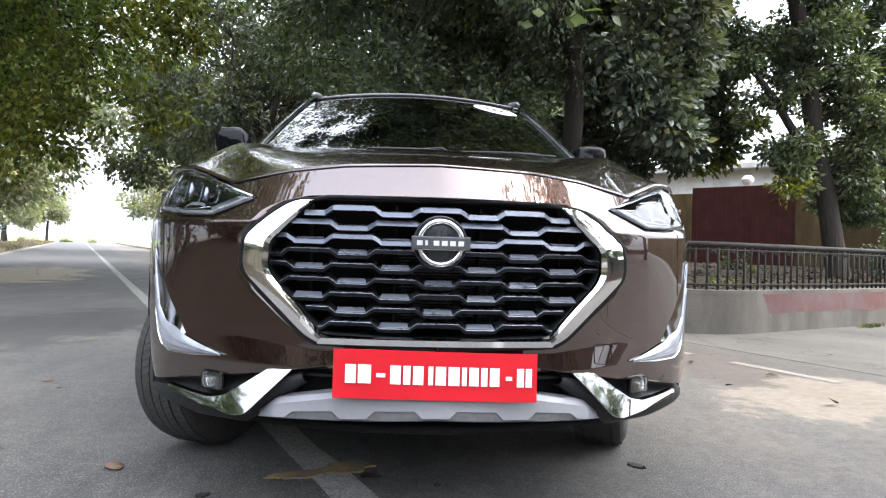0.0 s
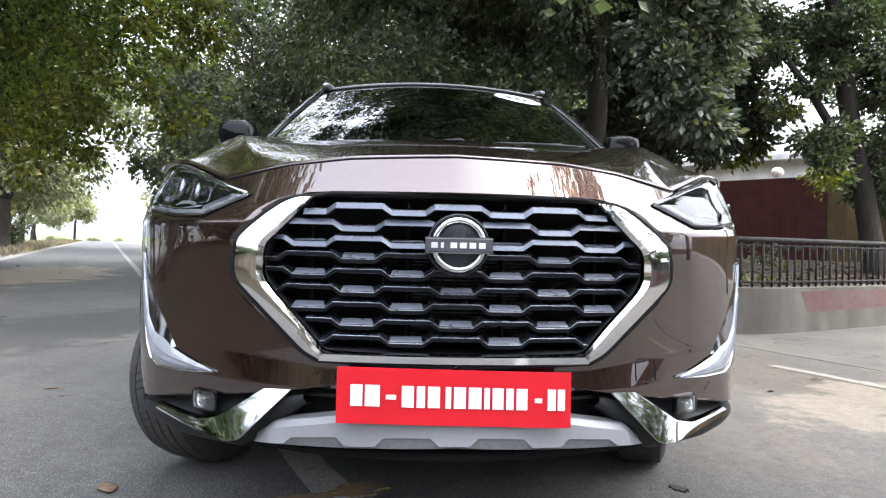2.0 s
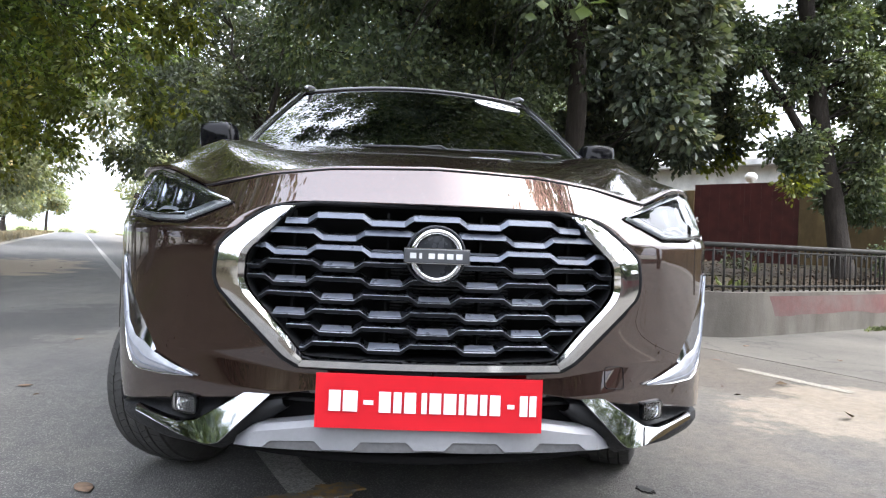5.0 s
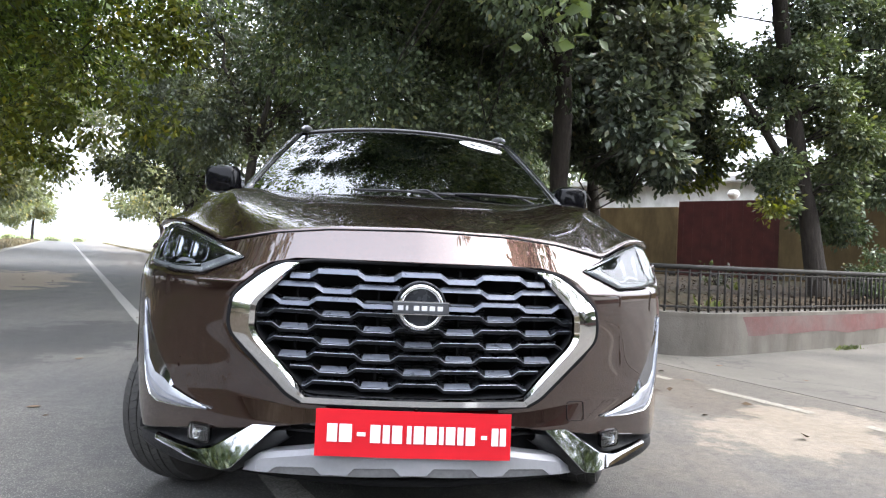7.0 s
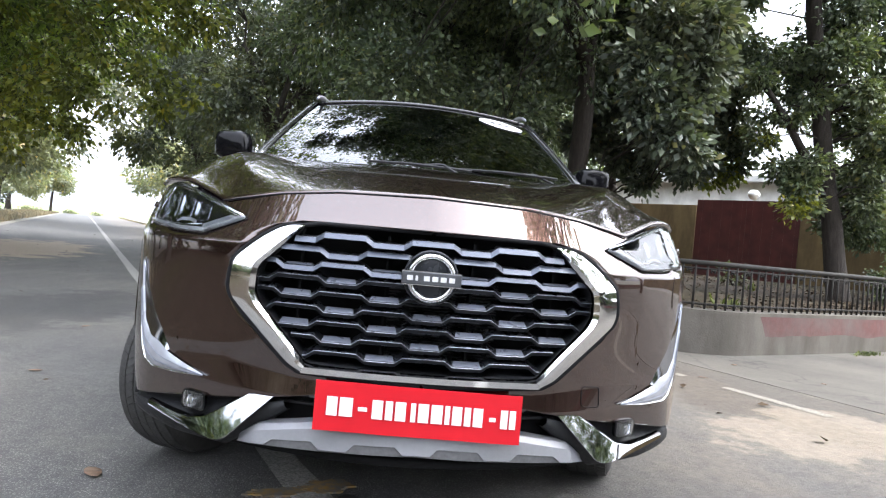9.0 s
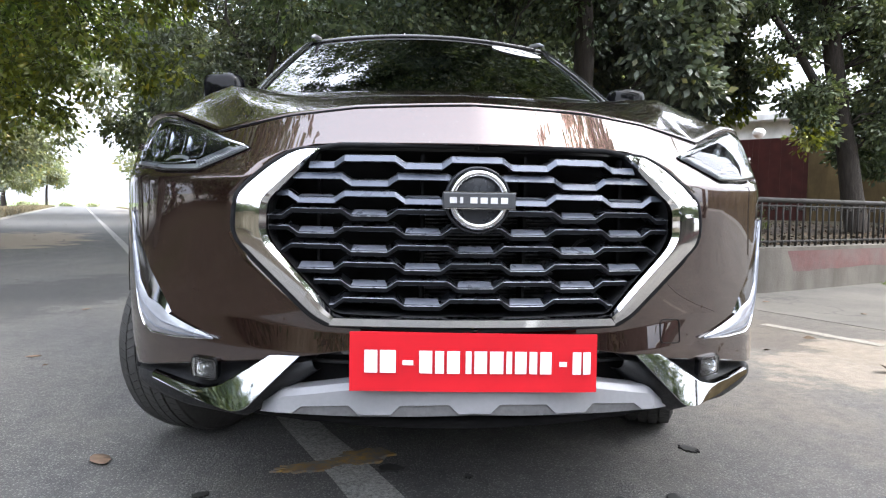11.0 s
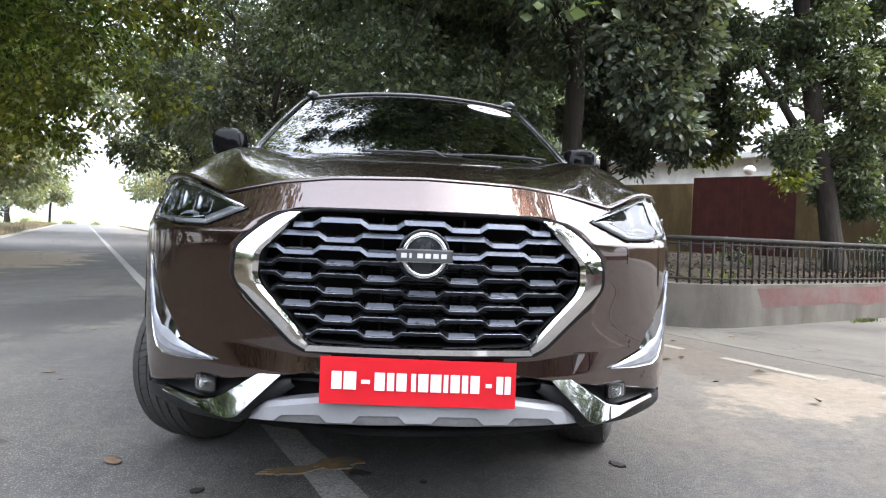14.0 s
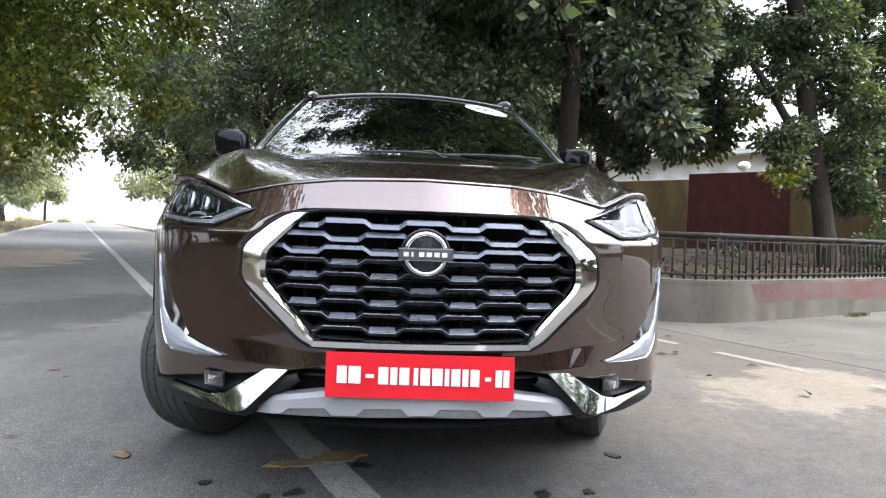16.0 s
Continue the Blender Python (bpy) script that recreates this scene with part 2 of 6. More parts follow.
def screen_glass_material(name="tinted_windscreen_glass", tint=(0.10, 0.125, 0.12), ior=1.95):
    """Thin tinted glass: a clear gloss over a grey see-through sheet."""
    n = Nodes(name)
    out = n.tree.nodes["Material Output"]
    tr = n.node("ShaderNodeBsdfTransparent")
    tr.inputs["Color"].default_value = (*tint, 1)
    gl = n.node("ShaderNodeBsdfGlossy", Roughness=0.008)
    gl.inputs["Color"].default_value = (1, 1, 1, 1)
    fr = n.node("ShaderNodeFresnel", IOR=ior)
    ms = n.node("ShaderNodeMixShader")
    n.link(fr.outputs[0], ms.inputs[0])
    n.link(tr.outputs[0], ms.inputs[1])
    n.link(gl.outputs[0], ms.inputs[2])
    n.link(ms.outputs[0], out.inputs["Surface"])
    return n.mat


def chrome_material(name="chrome", tone=(0.76, 0.76, 0.765), rough=0.07):
    n = Nodes(name)
    smear = n.ramp(n.noise(9, 7, 0.6), [(0.35, (rough * 0.6,) * 3), (0.8, (rough * 2.2,) * 3)])
    return n.put(Base_Color=tone, Metallic=1.0, Roughness=smear)


M_PAINT = paint_material()
M_CHROME = chrome_material()
M_SMOKED = chrome_material("smoked_chrome", (0.43, 0.44, 0.45), 0.04)
M_SATIN = chrome_material("brushed_satin_chrome", (0.62, 0.62, 0.63), 0.16)
M_BLACK = plain("black_textured_plastic", (0.014, 0.0145, 0.016), 0.5, bump=0.25, scale=400, Specular_IOR_Level=0.35)
M_GLOSS = plain("piano_black", (0.008, 0.008, 0.009), 0.06, Coat_Weight=0.6)
M_CAP = plain("gloss_black_cap", (0.004, 0.004, 0.005), 0.05, Specular_IOR_Level=0.18)
M_SLAT = plain("dark_grey_satin_plastic", (0.018, 0.020, 0.025), 0.27, metal=0.3, scale=200, vary=0.06)
# highlight along the bar edges, put into the colour
M_SLATGLINT = plain("slat_edge_highlight", (0.20, 0.21, 0.235), 0.28, metal=0.6, scale=200, vary=0.05)
# bar faces: shade painted on lower rows, sky reflection on the top three
M_SLATSHADE = plain("shaded_satin_plastic", (0.006, 0.0065, 0.008), 0.34, scale=200, vary=0.06, Specular_IOR_Level=0.12)
M_SLATSKY = plain("sky_tinted_satin_plastic", (0.075, 0.085, 0.11), 0.30, metal=0.4, scale=200, vary=0.05)
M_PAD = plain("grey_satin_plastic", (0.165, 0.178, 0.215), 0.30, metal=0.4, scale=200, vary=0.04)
M_VOID = plain("matt_black", (0.012, 0.012, 0.013), 0.75, Specular_IOR_Level=0.12)
M_SKID = plain("silver_painted_plastic", (0.235, 0.235, 0.25), 0.40, metal=0.35, vary=0.04, scale=90)
M_SKID_DARK = plain("grey_painted_plastic", (0.17, 0.17, 0.175), 0.45, metal=0.3, scale=90)
M_RUBBER = plain("tyre_rubber", (0.042, 0.041, 0.039), 0.8, bump=0.3, scale=120)
M_RIM = plain("machined_alloy", (0.5, 0.5, 0.51), 0.28, metal=0.9)
M_PLATE = plain("red_plate_film", (0.50, 0.007, 0.015), 0.5, vary=0.06, scale=14, Specular_IOR_Level=0.3)
M_WHITE = plain("white_vinyl", (0.68, 0.68, 0.69), 0.45, vary=0.04)
M_CLEAR = screen_glass_material("clear_lamp_lens", (0.86, 0.88, 0.88), 1.65)
M_SCREEN = screen_glass_material()
M_LIGHTBAR = plain("frosted_light_guide", (0.40, 0.41, 0.45), 0.25, metal=0.35, Coat_Weight=0.8)
M_FROST = plain("frosted_clear_plastic", (0.48, 0.49, 0.51), 0.3, metal=0.3, Coat_Weight=0.8)
M_TRIM = plain("interior_dark_trim", (0.014, 0.014, 0.015), 0.7)
M_MARK = plain("pale_badge_mark", (0.55, 0.55, 0.56), 0.4)
M_DARKCHROME = chrome_material("dark_chrome", (0.30, 0.31, 0.34), 0.10)
M_BADGE = plain("badge_grey", (0.075, 0.078, 0.085), 0.35, metal=0.4)
M_SEAT = plain("dark_seat_fabric", (0.045, 0.043, 0.043), 0.85, scale=300, bump=0.3)
M_ASPHALT = asphalt_material()
M_CONCRETE = concrete_material()
# lighter tone carries the sun on ground mirrored in the chrome
M_PALE = concrete_material("pale_concrete", (0.20, 0.192, 0.177))
M_KERBWALL = stucco_material("weathered_cement_render", (0.145, 0.130, 0.110))


def faded_red_material():
    n = Nodes("faded_red_paint")
    worn = n.ramp(n.noise(1.3, 9, 0.62), [(0.40, (0, 0, 0)), (0.70, (1, 1, 1))])
    red = n.ramp(n.noise(14, 6, 0.6), [(0.3, (0.10, 0.036, 0.034)), (0.7, (0.14, 0.056, 0.052))])
    n.bump(n.noise(55, 6), 0.4, 0.008)
    return n.put(Base_Color=n.mix(n.mix(0.8, (0, 0, 0), worn), red, (0.12, 0.11, 0.098)), Roughness=0.9)


M_REDPAINT = faded_red_material()
M_OCHRE = stucco_material("ochre_wall_paint", (0.205, 0.142, 0.066))
M_WHITEWALL = stucco_material("whitewashed_wall", (0.82, 0.81, 0.79), 0.3)
M_GATE = plain("maroon_gate_paint", (0.072, 0.018, 0.016), 0.45, scale=4, vary=0.25)
M_IRON = plain("black_painted_iron", (0.024, 0.022, 0.020), 0.7, scale=60, bump=0.3, Specular_IOR_Level=0.25)
M_SOIL = soil_material()
M_FIELD = field_material()
M_LINE = marking_material("worn_white_road_paint", (0.34, 0.33, 0.31))


def yellow_material():
    n = Nodes("worn_yellow_paint")
    wear = n.ramp(n.noise(22, 9, 0.8), [(0.42, (0, 0, 0)), (0.60, (1, 1, 1))])
    tone = n.ramp(n.noise(6, 4), [(0.4, (0.17, 0.10, 0.035)), (0.65, (0.32, 0.19, 0.04))])
    return n.put(Base_Color=n.mix(wear, (0.125, 0.118, 0.108), tone), Roughness=0.85)


M_YELLOW = yellow_material()
M_EDGE = marking_material("dirty_white_edge_paint", (0.34, 0.31, 0.25), 0.42)
M_BARK = bark_material()
M_LEAF = leaf_material("dark_green_leaves", (0.029, 0.045, 0.032), (0.105, 0.138, 0.088), 0.20)
# yellow tint and brightness stand for sun on the left crowns
M_LEAF_SUN = leaf_material("yellow_green_leaves", (0.020, 0.033, 0.012), (0.148, 0.204, 0.056), 0.36)
# greyer leaves: haze over distant trees put into the colour
M_LEAF_HAZE = leaf_material("haze_grey_green_leaves", (0.038, 0.047, 0.040), (0.070, 0.083, 0.070))
M_DRY = plain("dry_leaf", (0.15, 0.095, 0.06), 0.8, vary=0.4, scale=30)
M_STAIN = plain("oil_stain", (0.018, 0.017, 0.016), 0.55, scale=60)
M_GLOBE = plain("white_lamp_globe", (0.8, 0.79, 0.76), 0.3)


# ---- mesh helpers ----
def mesh_of(name, verts, faces, mat, smooth=True, weld=0.0):
    me = bpy.data.meshes.new(name)
    me.from_pydata([tuple(v) for v in verts], [], faces)
    if weld:
        bm = bmesh.new()
        bm.from_mesh(me)
        bmesh.ops.remove_doubles(bm, verts=bm.verts, dist=weld)
        bm.to_mesh(me)
        bm.free()
    me.materials.append(mat)
    me.polygons.foreach_set("use_smooth", [bool(smooth)] * len(me.polygons))
    if smooth == "sharp":
        me.set_sharp_from_angle(angle=radians(24))
    me.update()
    return me


def thing(name, base, label, category, group="", kind=""):
    ob = new(name)
    ob.empty_display_size = 0.1
    ob.location = base
    return tagged(ob, label, category, group, kind)


def adopt(ob, parent, label=""):
    """Makes ob, built in world coordinates, a part of parent."""
    ob.parent = parent
    top = parent
    while top.parent:
        top = top.parent
    if top is parent:
        ob.matrix_parent_inverse = Matrix.Translation(-Vector(parent.location))
    return tagged(ob, label)


def part(name, me, parent, label="", bevel=0.0, solid=0.0, angle=40):
    ob = new(name, me)
    if solid:
        m = ob.modifiers.new("thickness", "SOLIDIFY")
        m.thickness = solid
        m.offset = -1
    if bevel:
        m = ob.modifiers.new("edge", "BEVEL")
        m.width = bevel
        m.segments = 2
        m.limit_method = "ANGLE"
        m.angle_limit = radians(angle)
    if parent is not None:
        adopt(ob, parent, label)
    return ob


def grid(fn, nu, nv, flip=False):
    """A sheet of nu x nv cells; fn(u, v) gives places."""
    verts = [fn(i / nu, j / nv) for j in range(nv + 1) for i in range(nu + 1)]
    faces = []
    for j in range(nv):
        for i in range(nu):
            a = j * (nu + 1) + i
            q = (a, a + 1, a + nu + 2, a + nu + 1)
            faces.append(q[::-1] if flip else q)
    return verts, faces


def prism(outline, fn_front, fn_back):
    """A closed slab from a loop of (x, z); fn_front and fn_back give places."""
    n = len(outline)
    verts = [fn_front(x, z) for x, z in outline] + [fn_back(x, z) for x, z in outline]
    faces = [tuple(range(n)), tuple(range(2 * n - 1, n - 1, -1))]
    faces += [(i, n + i, n + (i + 1) % n, (i + 1) % n) for i in range(n)]
    return verts, faces


def tube(path, radius, sides=8, closed=False, radii=None):
    path = [Vector(p) for p in path]
    n = len(path)
    verts, faces = [], []
    up = Vector((0.13, 0.21, 0.97))
    for i, p in enumerate(path):
        a = path[i - 1] if (i or closed) else p
        b = path[(i + 1) % n] if (i < n - 1 or closed) else p
        d = (b - a).normalized()
        s = d.cross(up)
        if s.length < 1e-3:
            s = d.cross(Vector((1, 0, 0)))
        s.normalize()
        w = s.cross(d)
        r = radii[i] if radii else radius
        for k in range(sides):
            c = 2 * math.pi * k / sides
            verts.append(p + (s * math.cos(c) + w * math.sin(c)) * r)
    for i in range(n if closed else n - 1):
        for k in range(sides):
            a, b = i * sides + k, i * sides + (k + 1) % sides
            c, d = ((i + 1) % n) * sides + (k + 1) % sides, ((i + 1) % n) * sides + k
            faces.append((a, b, c, d))
    if not closed:
        faces.append(tuple(range(sides))[::-1])
        faces.append(tuple(range((n - 1) * sides, n * sides)))
    return verts, faces


def box(x0, x1, y0, y1, z0, z1):
    v = [(x, y, z) for z in (z0, z1) for y in (y0, y1) for x in (x0, x1)]
    f = [(0, 2, 3, 1), (4, 5, 7, 6), (0, 1, 5, 4), (2, 6, 7, 3), (0, 4, 6, 2), (1, 3, 7, 5)]
    return v, f


def lathe(profile, sides=32, axis="z"):
    """Turns (radius, height) pairs round an axis."""
    verts, faces = [], []
    n = len(profile)
    for k in range(sides):
        c = 2 * math.pi * k / sides
        for r, h in profile:
            p = (r * math.cos(c), r * math.sin(c), h)
            verts.append(p if axis == "z" else (h, p[0], p[1]) if axis == "x" else (p[0], h, p[1]))
    for k in range(sides):
        for i in range(n - 1):
            a, b = k * n + i, k * n + i + 1
            c, d = ((k + 1) % sides) * n + i + 1, ((k + 1) % sides) * n + i
            faces.append((a, b, c, d))
    return verts, faces


def moved(vf, m):
    return [m @ Vector(v) for v in vf[0]], vf[1]


def joined(*pieces):
    verts, faces = [], []
    for v, f in pieces:
        o = len(verts)
        verts += list(v)
        faces += [tuple(i + o for i in q) for q in f]
    return verts, faces


def along(points, n):
    """Resamples an open polyline of any dimension evenly."""
    p = np.array(points, float)
    d = np.r_[0, np.cumsum(np.linalg.norm(np.diff(p, axis=0), axis=1))]
    t = np.linspace(0, d[-1], n)
    return [tuple(np.interp(q, d, p[:, k]) for k in range(p.shape[1])) for q in t]


def smooth_loop(points, radius=0.02, steps=3):
    """Rounds the corners of a closed loop of 2D points."""
    out = []
    n = len(points)
    for i in range(n):
        p, a, b = Vector(points[i]), Vector(points[i - 1]), Vector(points[(i + 1) % n])
        ra, rb = min(radius, (a - p).length * 0.45), min(radius, (b - p).length * 0.45)
        s, e = p + (a - p).normalized() * ra, p + (b - p).normalized() * rb
        for k in range(steps + 1):
            t = k / steps
            out.append(tuple(s * (1 - t) ** 2 + p * 2 * t * (1 - t) + e * t * t))
    return out


def fresh_grass_material():
    return leaf_material("grass_blades", (0.035, 0.05, 0.018), (0.085, 0.10, 0.04))


M_GRASS = fresh_grass_material()
M_LITTER = plain("dry_leaf_litter", (0.062, 0.044, 0.028), 0.9, vary=0.55, scale=9.0, Specular_IOR_Level=0.15)
M_GREENFIELD = plain("green_field", (0.15, 0.21, 0.075), 0.9, vary=0.35, scale=0.6)
M_DRYGRASS = leaf_material("dry_grass_blades", (0.10, 0.085, 0.06), (0.19, 0.16, 0.115), 0.08)
# sunlight on single leaf clumps is put into this colour
M_LEAF_LIT = leaf_material("sun_tinted_leaves", (0.05, 0.06, 0.014), (0.15, 0.168, 0.036))
# grey lift paints the skylight on these leaves
M_LEAF_GREY = leaf_material("skylit_grey_green_leaves", (0.040, 0.052, 0.043), (0.118, 0.143, 0.113), 0.15)
M_LEAF_PALE = leaf_material("pale_broad_leaves", (0.06, 0.085, 0.04), (0.13, 0.17, 0.085), 0.3)
M_CREAM = stucco_material("cream_wall_paint", (0.62, 0.55, 0.42))
# paler still, painting thicker haze on the farthest leaves
M_LEAF_FAR = leaf_material("pale_hazed_leaves", (0.12, 0.135, 0.115), (0.20, 0.215, 0.185))

# ---- ground, road, walls ----
ROAD_DIR, ROAD_SIDE, ROAD_AT = Vector((-0.4255, 0.905, 0)), Vector((0.905, 0.4255, 0)), Vector((-0.21, 0.34, 0))
ROAD_HALF = 3.3


def on_road(s, n, z=0.0):
    """A place s metres along the road's centre line and n metres to its right."""
    return ROAD_AT + ROAD_DIR * s + ROAD_SIDE * n + Vector((0, 0, z))


def structure(name, vf, mat, label, category, smooth=False, bevel=0.0):
    ob = part(name, mesh_of(name, vf[0], vf[1], mat, smooth), None, bevel=bevel)
    return tagged(ob, label, category, kind="structure")


def road_slab(name, s0, s1, n0, n1, z0, z1, mat, label, category):
    v = [on_road(s, n, z) for z in (z0, z1) for n in (n0, n1) for s in (s0, s1)]
    f = [(0, 2, 3, 1), (4, 5, 7, 6), (0, 1, 5, 4), (2, 6, 7, 3), (0, 4, 6, 2), (1, 3, 7, 5)]
    return structure(name, (v, f), mat, label, category)


def far_ground(u, v):
    x, y = (u - 0.5) * 1600, (v - 0.5) * 1600
    return (x, y, -0.035)


structure("ground", grid(far_ground, 8, 8), M_FIELD, "dry earth verge running into a pale green field", "ground")
road_slab("road", -45, 105, -ROAD_HALF, 3.95, -0.2, 0.0, M_ASPHALT, "worn grey asphalt road with stains, dust and painted sun patches", "road")
road_slab("pavement", -14, 2.6, 3.9, 15, -0.2, 0.003, M_CONCRETE, "cracked pale concrete drive beside the road", "pavement")
# added out of view; dark soil stands for shaded ground mirrored in the paint
road_slab("unseen_dark_verge", -4.4, 9, -16, -ROAD_HALF - 0.02, -0.2, -0.012, M_SOIL, "unseen dark soil added to darken reflections in the car", "ground")
# added out of view, its sunlit brightness put into the concrete
road_slab("cross_road", -14, -4.5, -30, -ROAD_HALF, -0.2, -0.006, M_PALE, "unseen cracked concrete side road, added pale for chrome reflections", "road")


def ground_patch(name, outline, z, mat, label, category, kind="structure", tall=0.003):
    v, f = prism([(p.x, p.y) for p in outline], lambda a, b: (a, b, z + tall), lambda a, b: (a, b, z - 0.01))
    ob = part(name, mesh_of(name, v, f, mat, False), None)
    return tagged(ob, label, category, kind=kind)


def ragged_strip(s0, s1, n0, n1, steps, seed, rag=0.012):
    r = random.Random(seed)
    a = [on_road(s0 + (s1 - s0) * i / steps, n0 + r.uniform(-rag, rag)) for i in range(steps + 1)]
    b = [on_road(s0 + (s1 - s0) * i / steps, n1 + r.uniform(-rag, rag)) for i in range(steps, -1, -1)]
    return (a + b)[::-1]


def strip_mesh(s0, s1, n0, n1, steps, seed, z, rag=0.012):
    loop = ragged_strip(s0, s1, n0, n1, steps, seed, rag)[::-1]
    k = steps + 1
    v = [p + Vector((0, 0, z)) for p in loop]
    f = [(i, i + 1, 2 * k - 2 - i, 2 * k - 1 - i) for i in range(steps)]
    return v, f


structure("centre_line", strip_mesh(-40, 104, -0.062, 0.062, 900, 3, 0.0035, 0.006), M_LINE, "worn solid white centre line on the asphalt", "road marking")
for k, (a, b) in enumerate([(-3.2, -2.0), (-0.95, 0.04), (0.36, 1.10), (1.45, 2.15), (3.3, 4.2), (5.4, 6.3)]):
    structure("edge_line_%d" % (k + 1), strip_mesh(a, b, 3.32, 3.405, 40, 11 + k, 0.004, 0.006), M_EDGE, "broken white edge line half covered by dust", "road marking")

# low garden wall with its railing: along the road, round a corner, along the drive
WALL_LINE = [on_road(40, 4.15), on_road(12, 4.15), on_road(3.1, 4.15)]
for k in range(7):
    c = radians(90 * k / 6)
    WALL_LINE.append(on_road(2.95 - 0.85 * math.sin(c), 5.0 - 0.85 * math.cos(c)))
WALL_LINE += [on_road(2.1, 6.0), on_road(2.12, 7.4), on_road(2.2, 9.0), on_road(2.3, 14.0)]
WALL_Z, RAIL_Z = 0.43, 0.885


def offset_line(line, d):
    out = []
    for i, p in enumerate(line):
        a, b = line[max(i - 1, 0)], line[min(i + 1, len(line) - 1)]
        t = (b - a).normalized()
        out.append(p + Vector((-t.y, t.x, 0)) * d)
    return out


def wall_strip(line, thick, z0, z1, over=0.0):
    inner, outer = offset_line(line, thick), offset_line(line, -over)
    n = len(line)
    v = [p + Vector((0, 0, z)) for z in (z0, z1) for side in (outer, inner) for p in side]
    f = []
    for i in range(n - 1):
        o0, i0, o1, i1 = i, n + i, 2 * n + i, 3 * n + i
        f += [(o0, o0 + 1, o1 + 1, o1), (i0 + 1, i0, i1, i1 + 1), (o1, o1 + 1, i1 + 1, i1)]
    f += [(0, 2 * n, 3 * n, n), (n - 1, 2 * n - 1, 4 * n - 1, 3 * n - 1)]
    return v, f


WALL_FINE = [Vector(p) for p in along(WALL_LINE, 900)]
structure("garden_wall", wall_strip(WALL_FINE, 0.24, -0.1, WALL_Z - 0.035), M_KERBWALL, "low weathered grey cement garden wall", "wall", "sharp")
structure("wall_coping", wall_strip(WALL_FINE, 0.26, WALL_Z - 0.035, WALL_Z, 0.004), M_KERBWALL, "thin cement coping on the low garden wall", "wall", "sharp")


# its fellow on the far side of the drive, which shows in the chrome
FACING_LINE = [on_road(-7.9, 14.0), on_road(-7.9, 5.0)]
for k in range(1, 7):
    c = radians(90 * k / 6)
    FACING_LINE.append(on_road(-8.75 + 0.85 * math.cos(c), 5.0 - 0.85 * math.sin(c)))
FACING_LINE.append(on_road(-26, 4.15))
FACING_FINE = [Vector(p) for p in along(FACING_LINE, 500)]
structure("garden_wall_2", wall_strip(FACING_FINE, 0.24, -0.1, WALL_Z - 0.035), M_KERBWALL, "low weathered grey cement garden wall", "wall", "sharp")
structure("wall_coping_2", wall_strip(FACING_FINE, 0.26, WALL_Z - 0.035, WALL_Z, 0.004), M_KERBWALL, "thin cement coping on the low garden wall", "wall", "sharp")


def red_band(line):
    a = offset_line(line, -0.0030)
    n = len(a)
    r = random.Random(4)
    low = [max(0.20 + 0.04 * noise.noise(p * 1.7) + 0.006 * noise.noise(p * 23.0), WALL_Z - 0.01 - 2.6 * (p - a[0]).length + 0.16 * noise.noise(p * 9.0) + r.uniform(-0.02, 0.02)) for p in a]
    low = [min(z, WALL_Z - 0.006) for z in low]
    v = [p + Vector((0, 0, z)) for p, z in zip(a, low)] + [p + Vector((0, 0, WALL_Z - 0.002)) for p in a]
    return v, [(i, i + 1, n + i + 1, n + i) for i in range(n - 1)]


def beside_drive(p, s1):
    return 5.25 < (p - ROAD_AT).dot(ROAD_SIDE) < 13 and (p - ROAD_AT).dot(ROAD_DIR) < s1


structure("painted_band_2", red_band([p for p in FACING_FINE if (p - ROAD_AT).dot(ROAD_SIDE) < 13]), M_REDPAINT, "faded red paint along the top of the garden wall", "paint")
structure("painted_band", red_band([p for p in WALL_FINE if beside_drive(p, 2.9)]), M_REDPAINT, "faded red paint along the top of the garden wall", "paint")


def garden(u, v):
    s, n = 2.2 + 40 * u, 4.3 + 24 * v
    if s < 2.95 and n < 5.0:   # keep inside the rounded corner
        d = math.hypot(s - 2.95, n - 5.0)
        if d > 0.70:
            s, n = 2.95 + (s - 2.95) * 0.70 / d, 5.0 + (n - 5.0) * 0.70 / d
    p = on_road(s, n)
    z = 0.36 + 0.22 * min(1, max(0, (n - 5 + u * 20) / 14)) + 0.05 * noise.noise(Vector((p.x * 0.7, p.y * 0.7, 0)))
    return (p.x, p.y, z)


structure("garden_bed", grid(garden, 60, 40), M_SOIL, "bare garden soil littered with dry leaves", "ground", True)


